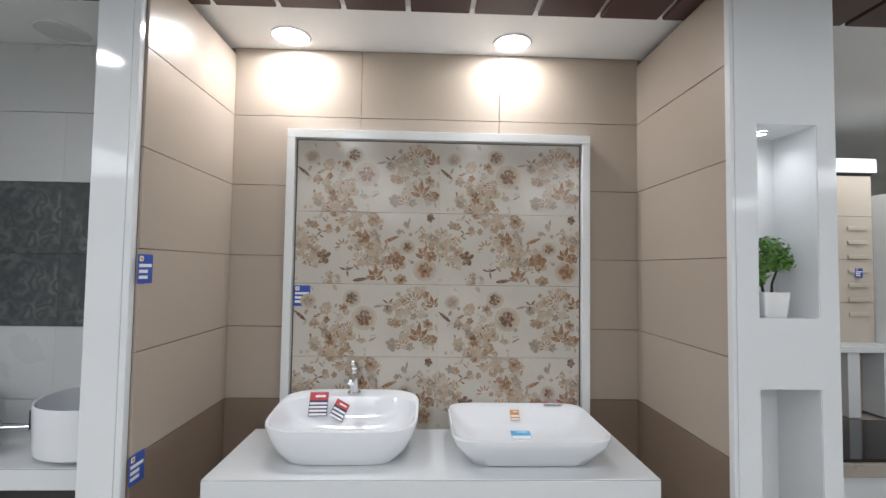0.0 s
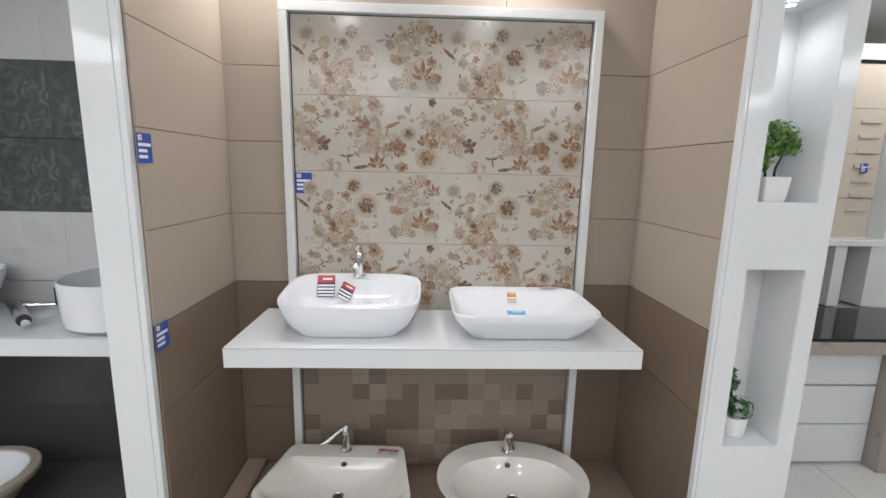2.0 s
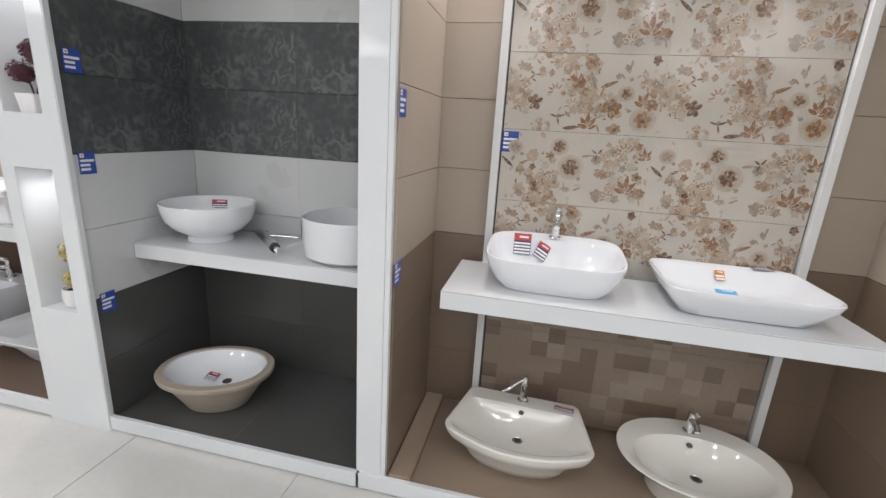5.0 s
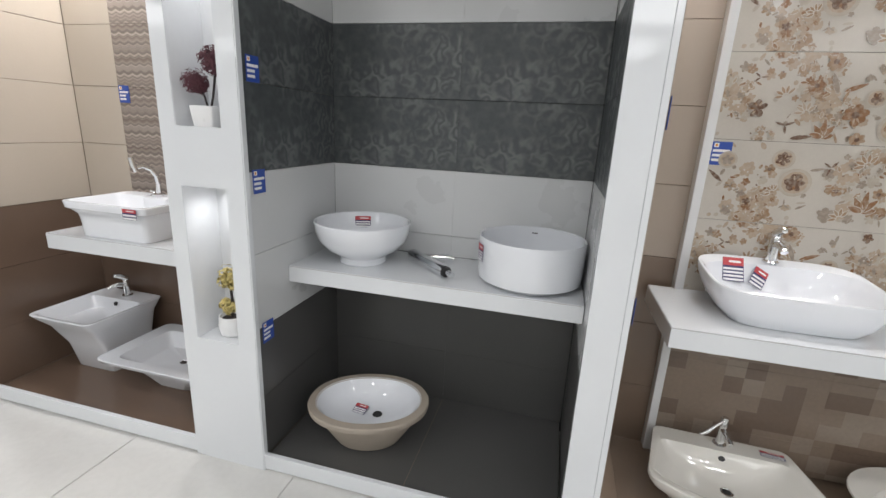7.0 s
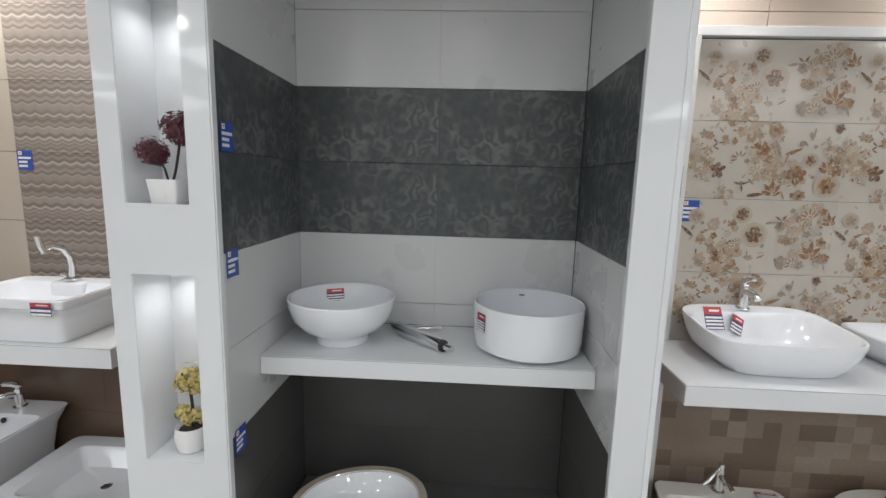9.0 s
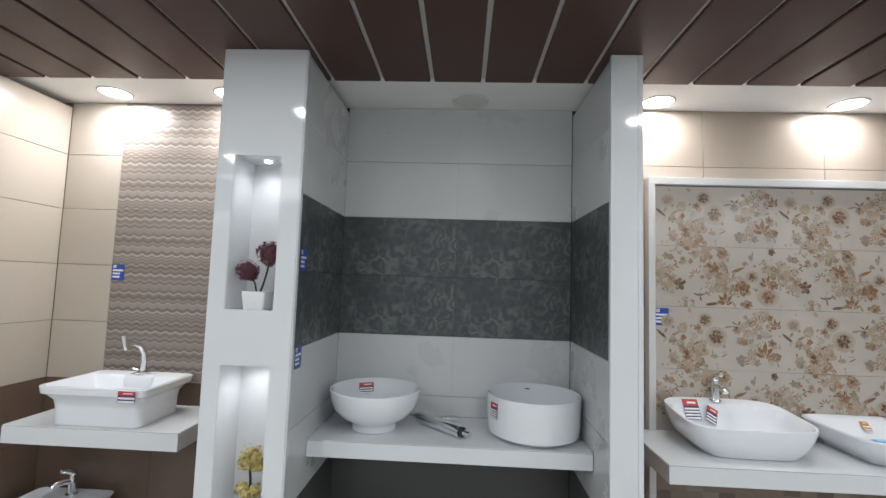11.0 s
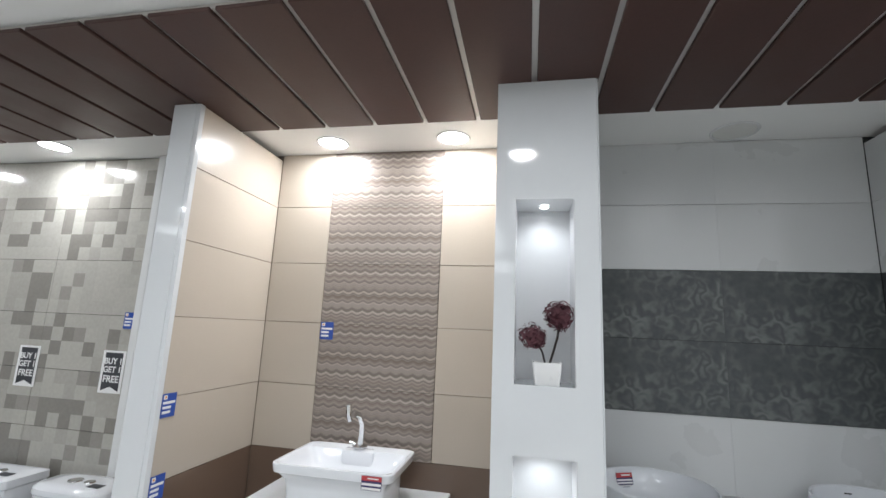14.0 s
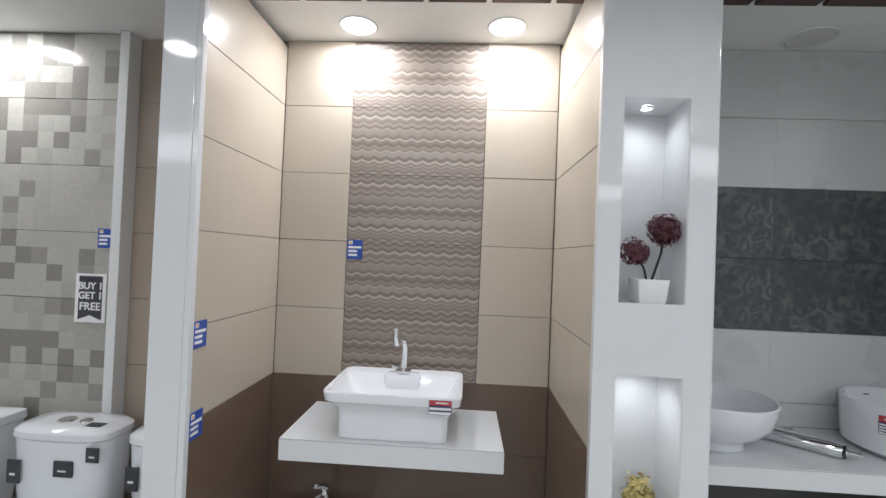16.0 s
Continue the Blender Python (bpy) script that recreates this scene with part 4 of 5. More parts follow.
part("lever", tube([(-0.12, 0.112, 0.0), (-0.14, 0.13, 0.0), (-0.11, 0.165, 0.0)], [0.017, 0.011, 0.007], 10), M_CHROME, lying)
ub = thing("undercounter_basin", -1.806, 1.545, Z0, "oval undercounter basin with unglazed rim on slate floor", "washbasin", "", 17)
part("shell", loft([ring(0.0, 0.13, 0.10, 2.1), ring(0.006, 0.145, 0.115, 2.1), ring(0.10, 0.205, 0.16, 2.1), ring(0.15, 0.222, 0.172, 2.1), ring(0.158, 0.262, 0.205, 2.1), ring(0.178, 0.266, 0.209, 2.1), ring(0.184, 0.262, 0.206, 2.1), ring(0.184, 0.228, 0.172, 2.1), ring(0.17, 0.222, 0.168, 2.1)], True, False), M_BISQUE, ub, "unglazed buff outer shell and rim")
part("bowl", loft([ring(0.186, 0.232, 0.176, 2.1), ring(0.175, 0.219, 0.165, 2.1), ring(0.135, 0.19, 0.142, 2.1), ring(0.10, 0.12, 0.09, 2.0), ring(0.09, 0.035, 0.03, 2)], False, True), M_CERAMIC, ub, "white glazed inside")
part("drain_hole", lathe([(0.023, 0.0915), (0.02, 0.0945)], 0.035, 0.02, 20), M_HOLE, ub)
sticker(ub, pose(-0.045, 0.040, 0.105, -74, 0, -24), 0.062, 0.05, 3)

# beige bay: square vessel, cube basin, slab basin
b3 = thing("square_vessel_basin", -3.106, 1.660, CZ, "white square vessel basin with flared rim on shelf", "washbasin")
part("bowl", loft([ring(0.0, 0.196, 0.135, 12), ring(0.003, 0.199, 0.138, 12), ring(0.07, 0.199, 0.145, 12), ring(0.095, 0.205, 0.15, 12), ring(0.115, 0.228, 0.168, 12), ring(0.122, 0.243, 0.180, 12), ring(0.146, 0.248, 0.184, 12), ring(0.150, 0.246, 0.182, 12),
                   ring(0.150, 0.234, 0.172, 12), ring(0.144, 0.228, 0.146, 10, 0, -0.022), ring(0.10, 0.20, 0.125, 8, 0, -0.022), ring(0.055, 0.15, 0.09, 5, 0, -0.02), ring(0.045, 0.03, 0.03, 2, 0, -0.02)]), M_CERAMIC, b3)
part("tap_ledge", box_bm(-0.075, 0.075, 0.10, 0.165, 0.08, 0.1475, 0.015), M_CERAMIC, b3, "raised ceramic ledge for the tap")
b3.scale = (1, 1, 1.17)
drain(b3, 0, -0.02, 0.0455)
sticker(b3, pose(0.172, -0.1855, 0.124, 0, 0, 0), 0.078, 0.042, 2)
swan = thing("swan_neck_tap", -3.108, 1.798, CZ + 0.176, "slim chrome swan-neck tap with upright handle", "tap", "basin taps")
part("base", lathe([(0.032, 0), (0.032, 0.006), (0.016, 0.012)], count=24), M_CHROME, swan)
part("neck", tube([(0, 0, 0.008), (0.004, 0, 0.05), (0.006, -0.008, 0.085), (0.0, -0.03, 0.115), (-0.01, -0.065, 0.128), (-0.016, -0.10, 0.12)], [0.013, 0.0125, 0.012, 0.0115, 0.011, 0.011], 14), M_CHROME, swan)
part("handle", tube([(-0.014, -0.094, 0.108), (-0.018, -0.104, 0.132), (-0.020, -0.11, 0.165)], [0.012, 0.013, 0.0125], 12), M_CHROME, swan)
part("side_lever", tube([(-0.02, 0, 0.012), (-0.045, -0.004, 0.018)], 0.005, 8), M_CHROME, swan)
swan.scale = (1.05, 1.05, 1.22)
cube = thing("cube_basin", -3.432, 1.65, Z0, "white flared cube floor basin on brown bay floor", "washbasin")
part("body", loft([ring(0.0, 0.125, 0.125, 14, 0, 0.05), ring(0.004, 0.128, 0.128, 14, 0, 0.05), ring(0.15, 0.135, 0.145, 14, 0, 0.035), ring(0.27, 0.16, 0.18, 14, 0, 0.01), ring(0.335, 0.195, 0.215, 14, 0, -0.01), ring(0.345, 0.20, 0.22, 14, 0, -0.01), ring(0.349, 0.198, 0.218, 14, 0, -0.01),
                   ring(0.349, 0.188, 0.208, 14, 0, -0.01), ring(0.343, 0.18, 0.15, 10, 0, -0.055), ring(0.28, 0.15, 0.125, 6, 0, -0.045), ring(0.24, 0.05, 0.05, 2.5, 0, -0.02)]), M_CERAMIC, cube)
part("overflow_hole", lathe([(0.012, 0), (0.012, 0.003)], 0, 0, 16), M_HOLE, cube, "dark overflow hole").matrix_basis = pose(0.0, 0.083, 0.318, 65)
drain(cube, 0, -0.02, 0.2405)
mixer_tap(-3.42, 1.80, Z0 + 0.347, "chrome single-lever mixer on cube basin", -30, 0.10, 0.085)
slab = thing("slab_basin", -2.905, 1.64, Z0, "white thin-edged rectangular basin on brown bay floor", "washbasin")
part("bowl", loft([ring(0.0, 0.11, 0.08, 5), ring(0.004, 0.12, 0.09, 5), ring(0.08, 0.17, 0.13, 6), ring(0.13, 0.20, 0.155, 6), ring(0.155, 0.31, 0.215, 14), ring(0.175, 0.318, 0.225, 14), ring(0.180, 0.316, 0.223, 14),
                   ring(0.178, 0.235, 0.165, 12, 0, -0.01), ring(0.165, 0.225, 0.155, 12, 0, -0.01), ring(0.11, 0.18, 0.115, 8, 0, -0.01), ring(0.10, 0.04, 0.04, 3)]), M_CERAMIC, slab)
drain(slab, 0, 0, 0.1005)


# ---- price tags and signs ----
def price_tag(m, w=0.068, h=0.086):
    t = new("price_tag")
    t.matrix_basis = m
    tagged(t, "small blue and white printed price tag stuck on tiles", "price tag", "price tags")
    part("card", box_bm(-w / 2, w / 2, -0.0012, 0, -h / 2, h / 2), M_BLUE, t, "", False)
    for i in range(3):
        part("printed_field", box_bm(-w * 0.42, w * 0.16 + w * 0.26 * (i == 0), -0.0016, -0.0012, h * (0.06 - 0.20 * i), h * (0.17 - 0.20 * i)), M_PAPER, t, "", False)
    part("emblem", box_bm(-w * 0.40, -w * 0.16, -0.0016, -0.0012, h * 0.26, h * 0.44), M_PAPER, t, "", False)
    part("corner_mark", box_bm(-w * 0.34, -w * 0.22, -0.0019, -0.0016, h * 0.30, h * 0.40), M_ORANGE, t, "orange corner mark", False)


price_tag(pose(-0.525, 1.8675, 1.375))
for ty, tz, wall_x in ((1.337, 1.484, -0.8385), (1.337, 0.906, -0.8385), (1.345, 1.579, -2.1545), (1.345, 1.197, -2.1545), (1.345, 0.604, -2.1545), (1.328, 1.215, -3.7015), (1.328, 0.928, -3.7015)):
    price_tag(pose(wall_x, ty, tz, 0, 0, 90))
price_tag(pose(-3.359, 1.8935, 1.507))
price_tag(pose(-4.478, 1.852, 1.512))


def letters(text, x, z, size, y, mat, parent):
    cu = bpy.data.curves.new("lettering", "FONT")
    cu.body, cu.size, cu.align_x, cu.extrude, cu.offset = text, size, "CENTER", 0.0003, 0.0011
    cu.materials.append(mat)
    ob = new("lettering", cu)
    ob.matrix_basis = pose(x, y, z, 90, 0, 0)
    ob.parent = parent


for sx in (-4.533, -5.095, -5.66):
    s = thing("offer_sign", sx, 1.852, 1.243, "white paper sign with a charcoal offer banner", "sign", "offer signs")
    part("paper", box_bm(-0.071, 0.071, -0.0012, 0, -0.109, 0.109), M_PAPER, s, "", False)
    bm = bmesh.new()
    vs = [bm.verts.new((px, -0.0018, pz)) for px, pz in ((-0.055, 0.098), (0.055, 0.098), (0.055, -0.098), (0.0, -0.076), (-0.055, -0.098))]
    bm.faces.new(vs)
    r = bmesh.ops.extrude_face_region(bm, geom=bm.faces[:])
    bmesh.ops.translate(bm, vec=(0, 0.0005, 0), verts=[v for v in r["geom"] if isinstance(v, bmesh.types.BMVert)])
    part("banner", bm, M_CHARCOAL, s, "charcoal swallow-tailed banner", False)
    letters("BUY 1", 0, 0.040, 0.043, -0.0022, M_PAPER, s)
    letters("GET 1", 0, -0.003, 0.043, -0.0022, M_PAPER, s)
    letters("FREE", 0, -0.053, 0.048, -0.0022, M_PAPER, s)

# ---- toilet bay ----
mp = thing("mosaic_tile_panel", -5.34, MB, 0.06, "framed panel of glossy grey mosaic-print tiles", "tile panel")
# black sheet stands in for shade beside the mosaic tiles
part("backing", box_bm(-0.915, 0.915, -0.05, -0.0105, 0, 2.375), M_GAPSHADE, mp, "", False)
for sx in (-1, 1):
    part("frame_side", box_bm(sx * 0.925 - 0.022, sx * 0.925 + 0.022, -0.085, -0.0105, 0, 2.378, 0.002), M_TRIM, mp, "white aluminium frame bar", False)
for k in range(8):
    for c in range(3):
        z1 = 2.376 - 0.3 * k
        lay_tile(mp, "back", -0.9 + 0.6 * c, -0.3 + 0.6 * c, max(z1 - 0.3, 0.0), z1, -0.0505, M_MOSAIC, "mosaic_tile")


def toilet(x, y, rounded, label):
    """A one-piece toilet: cistern with lid and buttons, pan, seat."""
    t = thing("toilet", x, y, Z0, label, "toilet", "toilets")
    pw = 3.6 if rounded else 14.0
    part("cistern", loft([ring(0.0, 0.12, 0.10, 4, 0, -0.02), ring(0.30, 0.165, 0.10, pw), ring(0.45, 0.19, 0.10, pw), ring(0.66, 0.20, 0.105, pw), ring(0.662, 0.195, 0.10, pw)]), M_CERAMIC, t)
    lid = part("lid", loft([ring(0.664, 0.204, 0.109, pw), ring(0.668, 0.207, 0.112, pw), ring(0.69 if rounded else 0.70, 0.205, 0.11, pw), ring(0.705, 0.185, 0.095, pw), ring(0.71, 0.12, 0.06, 3)]), M_CERAMIC, t, "white glazed cistern lid")
    for bx in (-0.03, 0.05):
        part("flush_button", lathe([(0.033 if bx < 0 else 0.024, 0.709), (0.03 if bx < 0 else 0.022, 0.7145), (0.012, 0.715)], bx, -0.01, 24), M_CHROME, lid, "chrome flush button")
    part("pan", loft([ring(0.0, 0.11, 0.20, 3, 0, -0.22), ring(0.15, 0.12, 0.21, 3, 0, -0.23), ring(0.32, 0.17, 0.24, 2.4, 0, -0.26), ring(0.39, 0.19, 0.26, 2.3, 0, -0.27), ring(0.395, 0.13, 0.19, 2.2, 0, -0.28), ring(0.2, 0.08, 0.1, 2, 0, -0.27)]), M_CERAMIC, t)
    part("seat_cover", loft([ring(0.397, 0.192, 0.235, 2.4, 0, -0.295), ring(0.42, 0.194, 0.238, 2.4, 0, -0.295), ring(0.432, 0.17, 0.21, 2.4, 0, -0.295)]), M_CERAMIC, t, "closed white seat cover")
    for sx, sz, w, h in ((-0.15, 0.54, 0.05, 0.09), (0.05, 0.56, 0.075, 0.06), (0.165, 0.62, 0.05, 0.055)):
        k = part("sticker", box_bm(sx - w / 2, sx + w / 2, -0.1095, -0.1035, sz - h / 2, sz + h / 2), M_CHARCOAL, t, "dark printed feature sticker", False)
        part("sticker_print", box_bm(sx - w / 4, sx + w / 5, -0.1101, -0.1095, sz - h / 6, sz - h / 16), M_PAPER, k, "", False)
    part("lid_sticker", box_bm(0.085, 0.15, -0.06, -0.02, 0.7085, 0.7105), M_CHARCOAL, t, "dark printed sticker on lid", False)


toilet(-4.43, 1.70, True, "white one-piece toilet with rounded cistern and stickers")
toilet(-4.95, 1.70, False, "white one-piece toilet with square cistern and stickers")
toilet(-5.47, 1.70, True, "white one-piece toilet with rounded cistern and stickers")
toilet(-3.955, 1.70, True, "white one-piece toilet beside the bay partition")


# ---- plants in niches ----
def leaf_cloud(blobs, leaf, count, seed, thin=0.5, lift=0.4):
    rnd = random.Random(seed)
    bm = bmesh.new()
    for bx, by, bz, br in blobs:
        for i in range(count):
            d = Vector((rnd.gauss(0, 1), rnd.gauss(0, 1), rnd.gauss(0, 1))).normalized()
            p = Vector((bx, by, bz)) + d * br * rnd.uniform(0.35, 1.0)
            n = (d + Vector((rnd.uniform(-1, 1), rnd.uniform(-1, 1), rnd.uniform(-0.2, 1))) * lift).normalized()
            a = n.orthogonal().normalized()
            a = Matrix.Rotation(rnd.random() * 6.28, 3, n) @ a
            b = n.cross(a)
            s = leaf * rnd.uniform(0.6, 1.25)
            q = [p - a * s, p - b * s * thin + n * s * 0.2, p + a * s + n * s * 0.15, p + b * s * thin + n * s * 0.2]
            bm.faces.new([bm.verts.new(v) for v in q])
    return bm


def square_pot(t, w, h):
    part("pot", loft([ring(0, w * 0.40, w * 0.40, 12), ring(0.002, w * 0.42, w * 0.42, 12), ring(h, w * 0.5, w * 0.5, 12), ring(h, w * 0.46, w * 0.46, 12), ring(h - 0.008, w * 0.45, w * 0.45, 12)]), M_POT, t, "white square pot")
    part("soil", loft([ring(h - 0.0079, w * 0.44, w * 0.44, 12), ring(h - 0.006, w * 0.3, w * 0.3, 4)]), M_TWIG, t)


p1 = thing("potted_plant", 1.06, 1.345, 1.366, "green artificial bush in white square pot in niche", "plant")
square_pot(p1, 0.085, 0.074)
for tx, tz in ((-0.012, 0.0), (0.014, 0.0)):
    part("stem", tube([(tx, 0, 0.066), (tx * 1.3, 0.004, 0.10), (tx * 2.2, 0, 0.14)], [0.0042, 0.0035, 0.003], 7), M_TWIG, p1)
part("foliage", leaf_cloud([(0.022, -0.005, 0.198, 0.046), (0.045, -0.008, 0.168, 0.034), (-0.022, 0, 0.155, 0.040), (-0.036, 0.0, 0.118, 0.030), (0.0, 0.005, 0.218, 0.034), (0.012, 0.0, 0.165, 0.036)], 0.0095, 170, 1), M_LEAF, p1, "", False)
p2 = thing("potted_plant", 1.052, 1.345, 0.565, "dark green artificial succulent in white round pot", "plant")
part("pot", lathe([(0.036, 0), (0.04, 0.003), (0.047, 0.07), (0.043, 0.072), (0.04, 0.06)], count=28), M_POT, p2, "white round pot")
part("stem", tube([(0, 0, 0.058), (-0.01, 0, 0.12), (-0.02, 0, 0.19)], 0.005, 7), M_TWIG, p2)
part("foliage", leaf_cloud([(0.018, -0.005, 0.10, 0.042), (-0.03, 0, 0.13, 0.03), (-0.025, 0, 0.185, 0.03), (-0.028, 0.005, 0.225, 0.02)], 0.017, 55, 2, 0.42), M_DKLEAF, p2, "", False)
p3 = thing("dried_flowers", -2.3175, 1.316, 1.38, "two purple dried flower heads in white square pot", "plant")
square_pot(p3, 0.092, 0.07)
part("stem", tube([(0.01, 0, 0.068), (0.02, 0, 0.10), (0.034, -0.004, 0.15), (0.038, 0, 0.19)], 0.0038, 8), M_TWIG, p3)
part("stem", tube([(-0.006, 0, 0.068), (-0.014, 0, 0.1), (-0.03, 0, 0.13)], 0.0032, 8), M_TWIG, p3)
part("flower_head", leaf_cloud([(0.04, -0.005, 0.218, 0.050)], 0.0125, 760, 3, 0.25, 0.5), M_PURPLE, p3, "", False)
part("flower_head", leaf_cloud([(-0.046, -0.005, 0.150, 0.044), (-0.032, 0, 0.142, 0.030)], 0.012, 400, 4, 0.25, 0.5), M_PURPLE, p3, "", False)
p4 = thing("potted_plant", -2.318, 1.345, 0.565, "cream yellow artificial flowers in white round pot", "plant")
part("pot", lathe([(0.038, 0), (0.046, 0.004), (0.054, 0.04), (0.05, 0.082), (0.046, 0.082), (0.044, 0.07)], count=28), M_POT, p4, "white round pot")
part("soil", lathe([(0.045, 0.069), (0.02, 0.073)], count=20), M_TWIG, p4)
part("stem", tube([(0, 0, 0.07), (0.006, 0, 0.14), (0.0, 0, 0.22)], 0.005, 8), M_TWIG, p4)
part("flower_head", leaf_cloud([(0.005, 0, 0.255, 0.045), (-0.015, 0, 0.225, 0.035), (0.03, 0, 0.22, 0.03)], 0.011, 130, 5, 0.5), M_YELLOW, p4, "", False)
part("flower_head", leaf_cloud([(-0.025, 0, 0.125, 0.03), (0.028, 0, 0.12, 0.03), (0.0, -0.02, 0.115, 0.025)], 0.011, 90, 6, 0.5), M_YELLOW, p4, "", False)

# ---- kitchen display beyond the pillar ----
ku = thing("kitchen_island", 2.6, 1.95, 0.0, "white drawer unit with black hob on stone slab", "kitchen unit")
part("carcass", box_bm(-0.99, 0.6, 0.02, 0.55, 0.0, 0.628), M_LAM, ku, "", False)
for k in range(3):
    part("drawer_front", box_bm(-1.0, -0.36, 0.0, 0.019, 0.012 + 0.212 * k, 0.218 + 0.208 * k, 0.002), M_LAM, ku, "", False)
part("leg", box_bm(-0.355, 0.25, -0.075, 0.5, 0.0, 0.628, 0.004), M_STONE, ku, "beige stone end panel", False)
part("worktop", box_bm(-1.04, 0.7, -0.09, 0.62, 0.6282, 0.688, 0.003), M_STONE, ku, "beige stone slab", False)
part("hob", box_bm(-0.85, 0.1, -0.08, 0.42, 0.6885, 0.703, 0.003), M_HOB, ku, "black glass hob", False)
for kx, ky in ((-0.12, 0.0), (-0.06, 0.02), (0.0, 0.04), (-0.09, 0.06)):
    part("hob_knob", lathe([(0.016, 0.703), (0.015, 0.72), (0.008, 0.722)], kx, ky, 16), M_HOLE, ku)
dw = structure("wall_display", box_bm(1.6, 2.66, 2.556, 2.66, 0, 2.10), M_GROUT, "beige tiled display wall behind the kitchen unit")
structure("wall_display_cap", box_bm(1.58, 2.68, 2.53, 2.68, 2.105, 2.19, 0.003), M_LAM, "white laminate cap over a tiled display wall", "trim")
# shade below the cap, put in as a black strip
structure("wall_display_gap_shade", box_bm(1.6, 2.66, 2.545, 2.66, 2.088, 2.104), M_GAPSHADE, "black strip painted as shade under white cap", "trim")
structure("post_3", box_bm(2.662, 2.86, 2.44, 2.66, 0, 1.97, 0.003), M_LAM, "white laminate post behind the kitchen unit", "post")
sh = thing("display_ledge", 2.2, 2.546, 1.06, "white ledge on uprights along the tiled display wall", "shelf")
part("board", box_bm(-0.6, 0.46, -0.15, 0.0, 0.0, 0.035, 0.002), M_LAM, sh, "", False)
for ux in (0.15, 0.36):
    part("upright", box_bm(ux, ux + 0.07, -0.14, -0.002, -0.36, -0.0005, 0.002), M_LAM, sh, "", False)
pan = thing("back_panel", 2.2, 2.545, 0.72, "taupe panel under the white ledge", "panel")
part("board", box_bm(-0.6, 0.46, -0.012, 0, 0, 0.30), M_TAUPE, pan, "", False)
for k in range(7):
    r = thing("sample_strip", 2.56, 2.545, 1.25 + 0.085 * k, "short pale tile sample strip on display wall", "tile sample", "sample strips")
    part("strip", box_bm(-0.06, 0.06, -0.006, 0, 0, 0.022, 0.002), M_BEIGE, r, "", False)
price_tag(pose(2.56, 2.5385, 1.505), 0.045, 0.055)

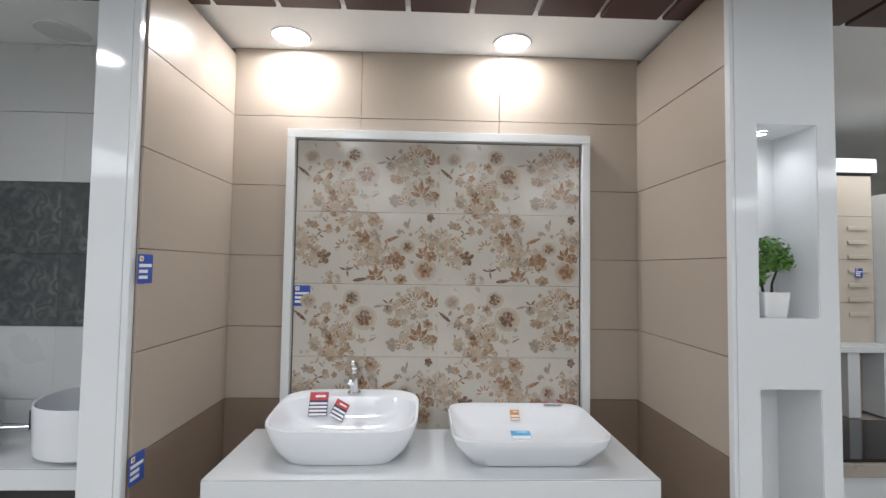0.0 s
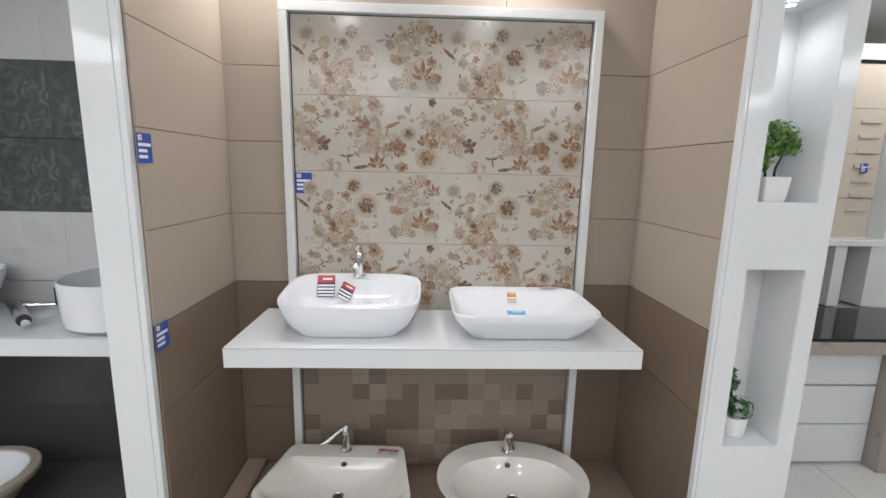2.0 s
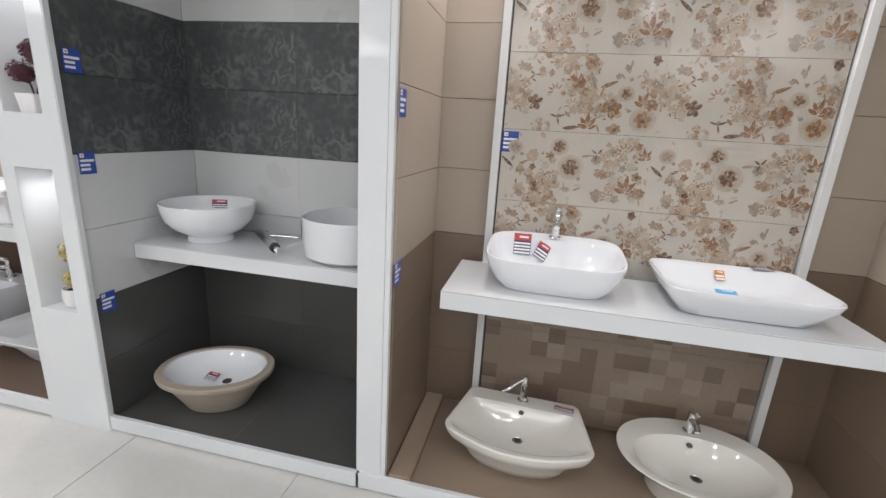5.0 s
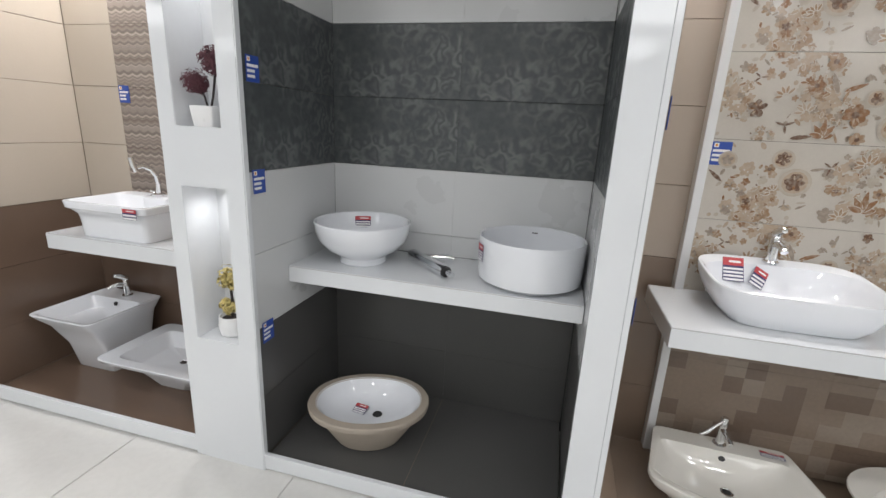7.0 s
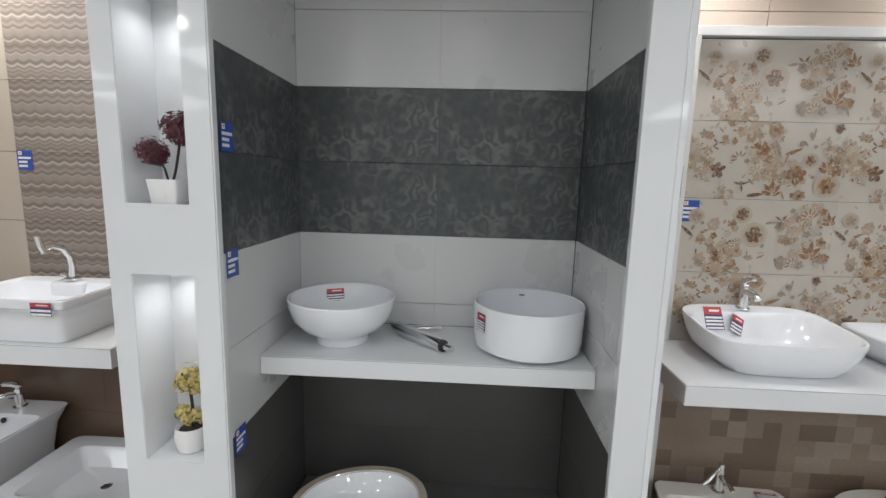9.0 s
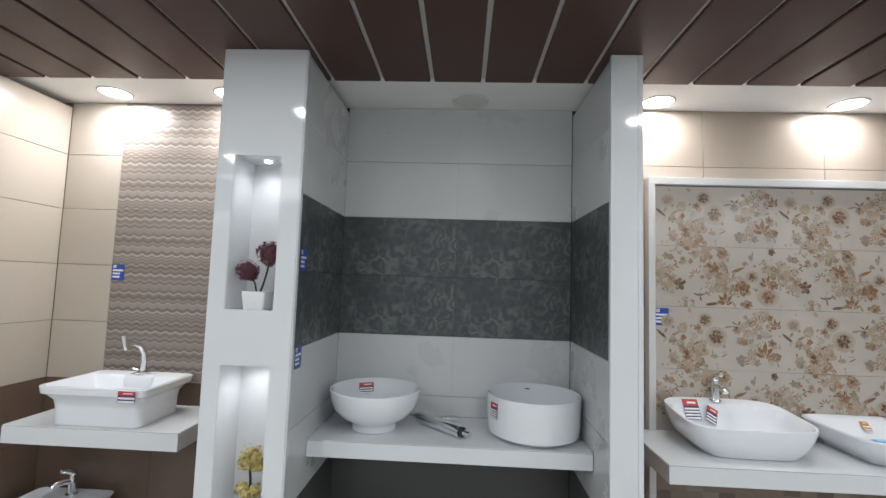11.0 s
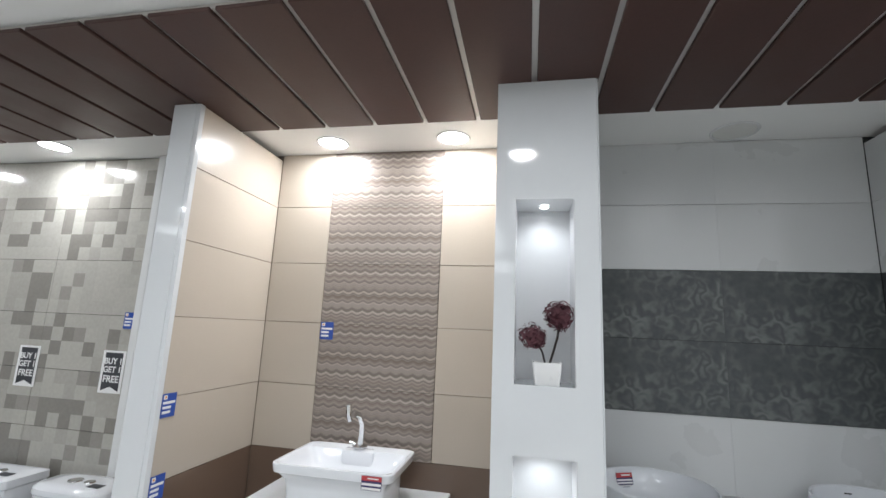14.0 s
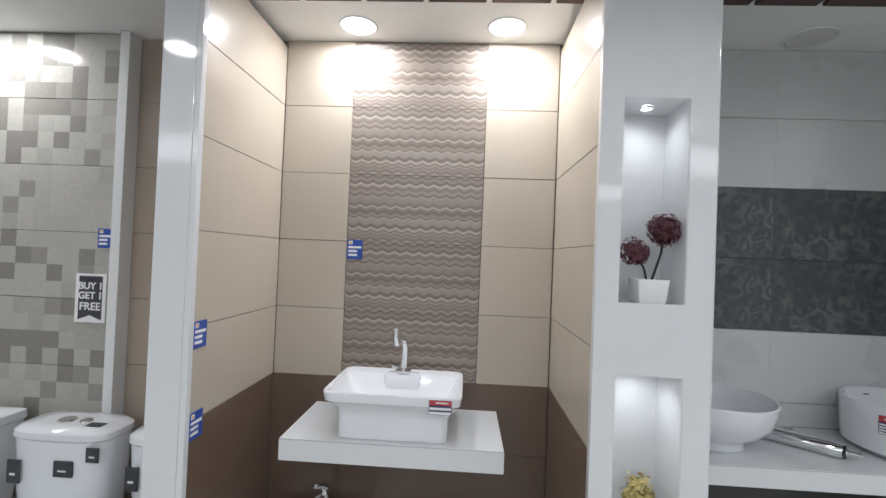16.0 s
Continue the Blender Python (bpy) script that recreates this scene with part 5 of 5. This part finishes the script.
# ---- wall and floor tiles ----
ROWS_Z = [0.056, 0.343, 0.643, 0.943, 1.243, 1.543, 1.843, 2.143, 2.439]
for k in range(8):
    z0, z1 = ROWS_Z[k], ROWS_Z[k + 1]
    low = k < 3
    fm = M_MIDBROWN if low else M_TAUPE
    for a, b in ((-0.845, -0.30), (-0.30, 0.30), (0.30, 0.918)):
        lay_tile(wall_floral, "back", a, b, z0, z1, FB, fm, tight=low and z1 < 0.9)
    for y0, y1 in ((1.292, 1.896),):
        zt = min(z1, 2.409)
        lay_tile(part_fg, "right", y0 + 0.018, y1, z0, zt, -0.849, fm, tight=low and z1 < 0.9)
        lay_tile(part_r, "left", y0, y1, z0, zt, 0.921, fm, tight=low and z1 < 0.9)
    bmat = M_BROWN if low else M_BEIGE
    zt = min(z1, 2.409)
    lay_tile(part_b, "right", 1.292, 1.896, z0, zt, -3.713, bmat, tight=low and z1 < 0.9)
    lay_tile(part_m_l, "left", 1.292, 1.896, z0, zt, -2.478, bmat, tight=low and z1 < 0.9)
    if low:
        for a, b in ((-3.703, -3.10), (-3.10, -2.49)):
            lay_tile(wall_beige, "back", a, b, z0, z1, BB, bmat, tight=True)
    else:
        lay_tile(wall_beige, "back", -3.703, -3.396, z0, z1, BB, bmat)
        lay_tile(wall_beige, "back", -3.396, -2.802, z0, z1, BB - 0.001, M_WAVE, "wave_tile")
        lay_tile(wall_beige, "back", -2.802, -2.49, z0, z1, BB, bmat)
    for a, b in ((-4.40, -3.822),):
        lay_tile(wall_wc, "back", a, b, z0, z1, MB, M_TAUPE)
    lay_tile(part_b, "left", 1.292, 1.905, z0, zt, -3.812, M_TAUPE)
    lay_tile(dw, "back", 1.6, 2.13, z0 * 0.86, z1 * 0.86, 2.556, M_BEIGE)
    lay_tile(dw, "back", 2.13, 2.66, z0 * 0.86, z1 * 0.86, 2.556, M_BEIGE)
GZ = [0.056, 0.33, 0.63, 0.93, 1.232, 1.537, 1.842, 2.142, 2.439]
for k in range(8):
    z0, z1 = GZ[k], GZ[k + 1]
    gm = M_CHARTILE if k < 2 else (M_DAMASK if k in (4, 5) else M_GREYWHITE)
    if k == 2:
        z0, z1 = 0.63, 0.93
    for a, b in ((-2.1565, -1.557), (-1.557, -0.9625)):
        if k == 2:
            lay_tile(wall_grey, "back", a, b, z0, 0.765, GB, M_CHARTILE, tight=True)
            lay_tile(wall_grey, "back", a, b, 0.83, z1 - 0.002, GB, gm, tight=True)
        else:
            lay_tile(wall_grey, "back", a, b, z0, z1 - (0.0015 if k > 2 else 0), GB, gm, tight=True)
    side = M_CHARTILE if k < 2 else (M_DAMASK if k in (4, 5) else M_GREYWHITE)
    zt = min(z1, 2.409)
    lay_tile(part_fg, "left", 1.310, 1.9145, z0, zt - 0.0012, -0.951, side, tight=True)
    lay_tile(part_m_r, "right", 1.292, 1.9155, z0, zt - 0.0012, -2.166, side, tight=True)

FT = 0.8
fmesh = None
for i in range(-6, 6):
    for j in range(-4, 5):
        x0, y0 = -2.82 + FT * (i + 1), 1.53 + FT * (j - 3)
        if x0 > 5.2 or y0 > 3.6:
            continue
        if fmesh is None:
            fo = mesh_ob("floor_tile", box_bm(-FT / 2 + 0.0015, FT / 2 - 0.0015, -FT / 2 + 0.0015, FT / 2 - 0.0015, -0.0078, 0.0, 0.0008, 1), M_FLOOR)
            fmesh = fo.data
        else:
            fo = new("floor_tile", fmesh)
        fo.matrix_basis = pose(x0 + FT / 2, y0 + FT / 2, 0)
        fo.parent = floor
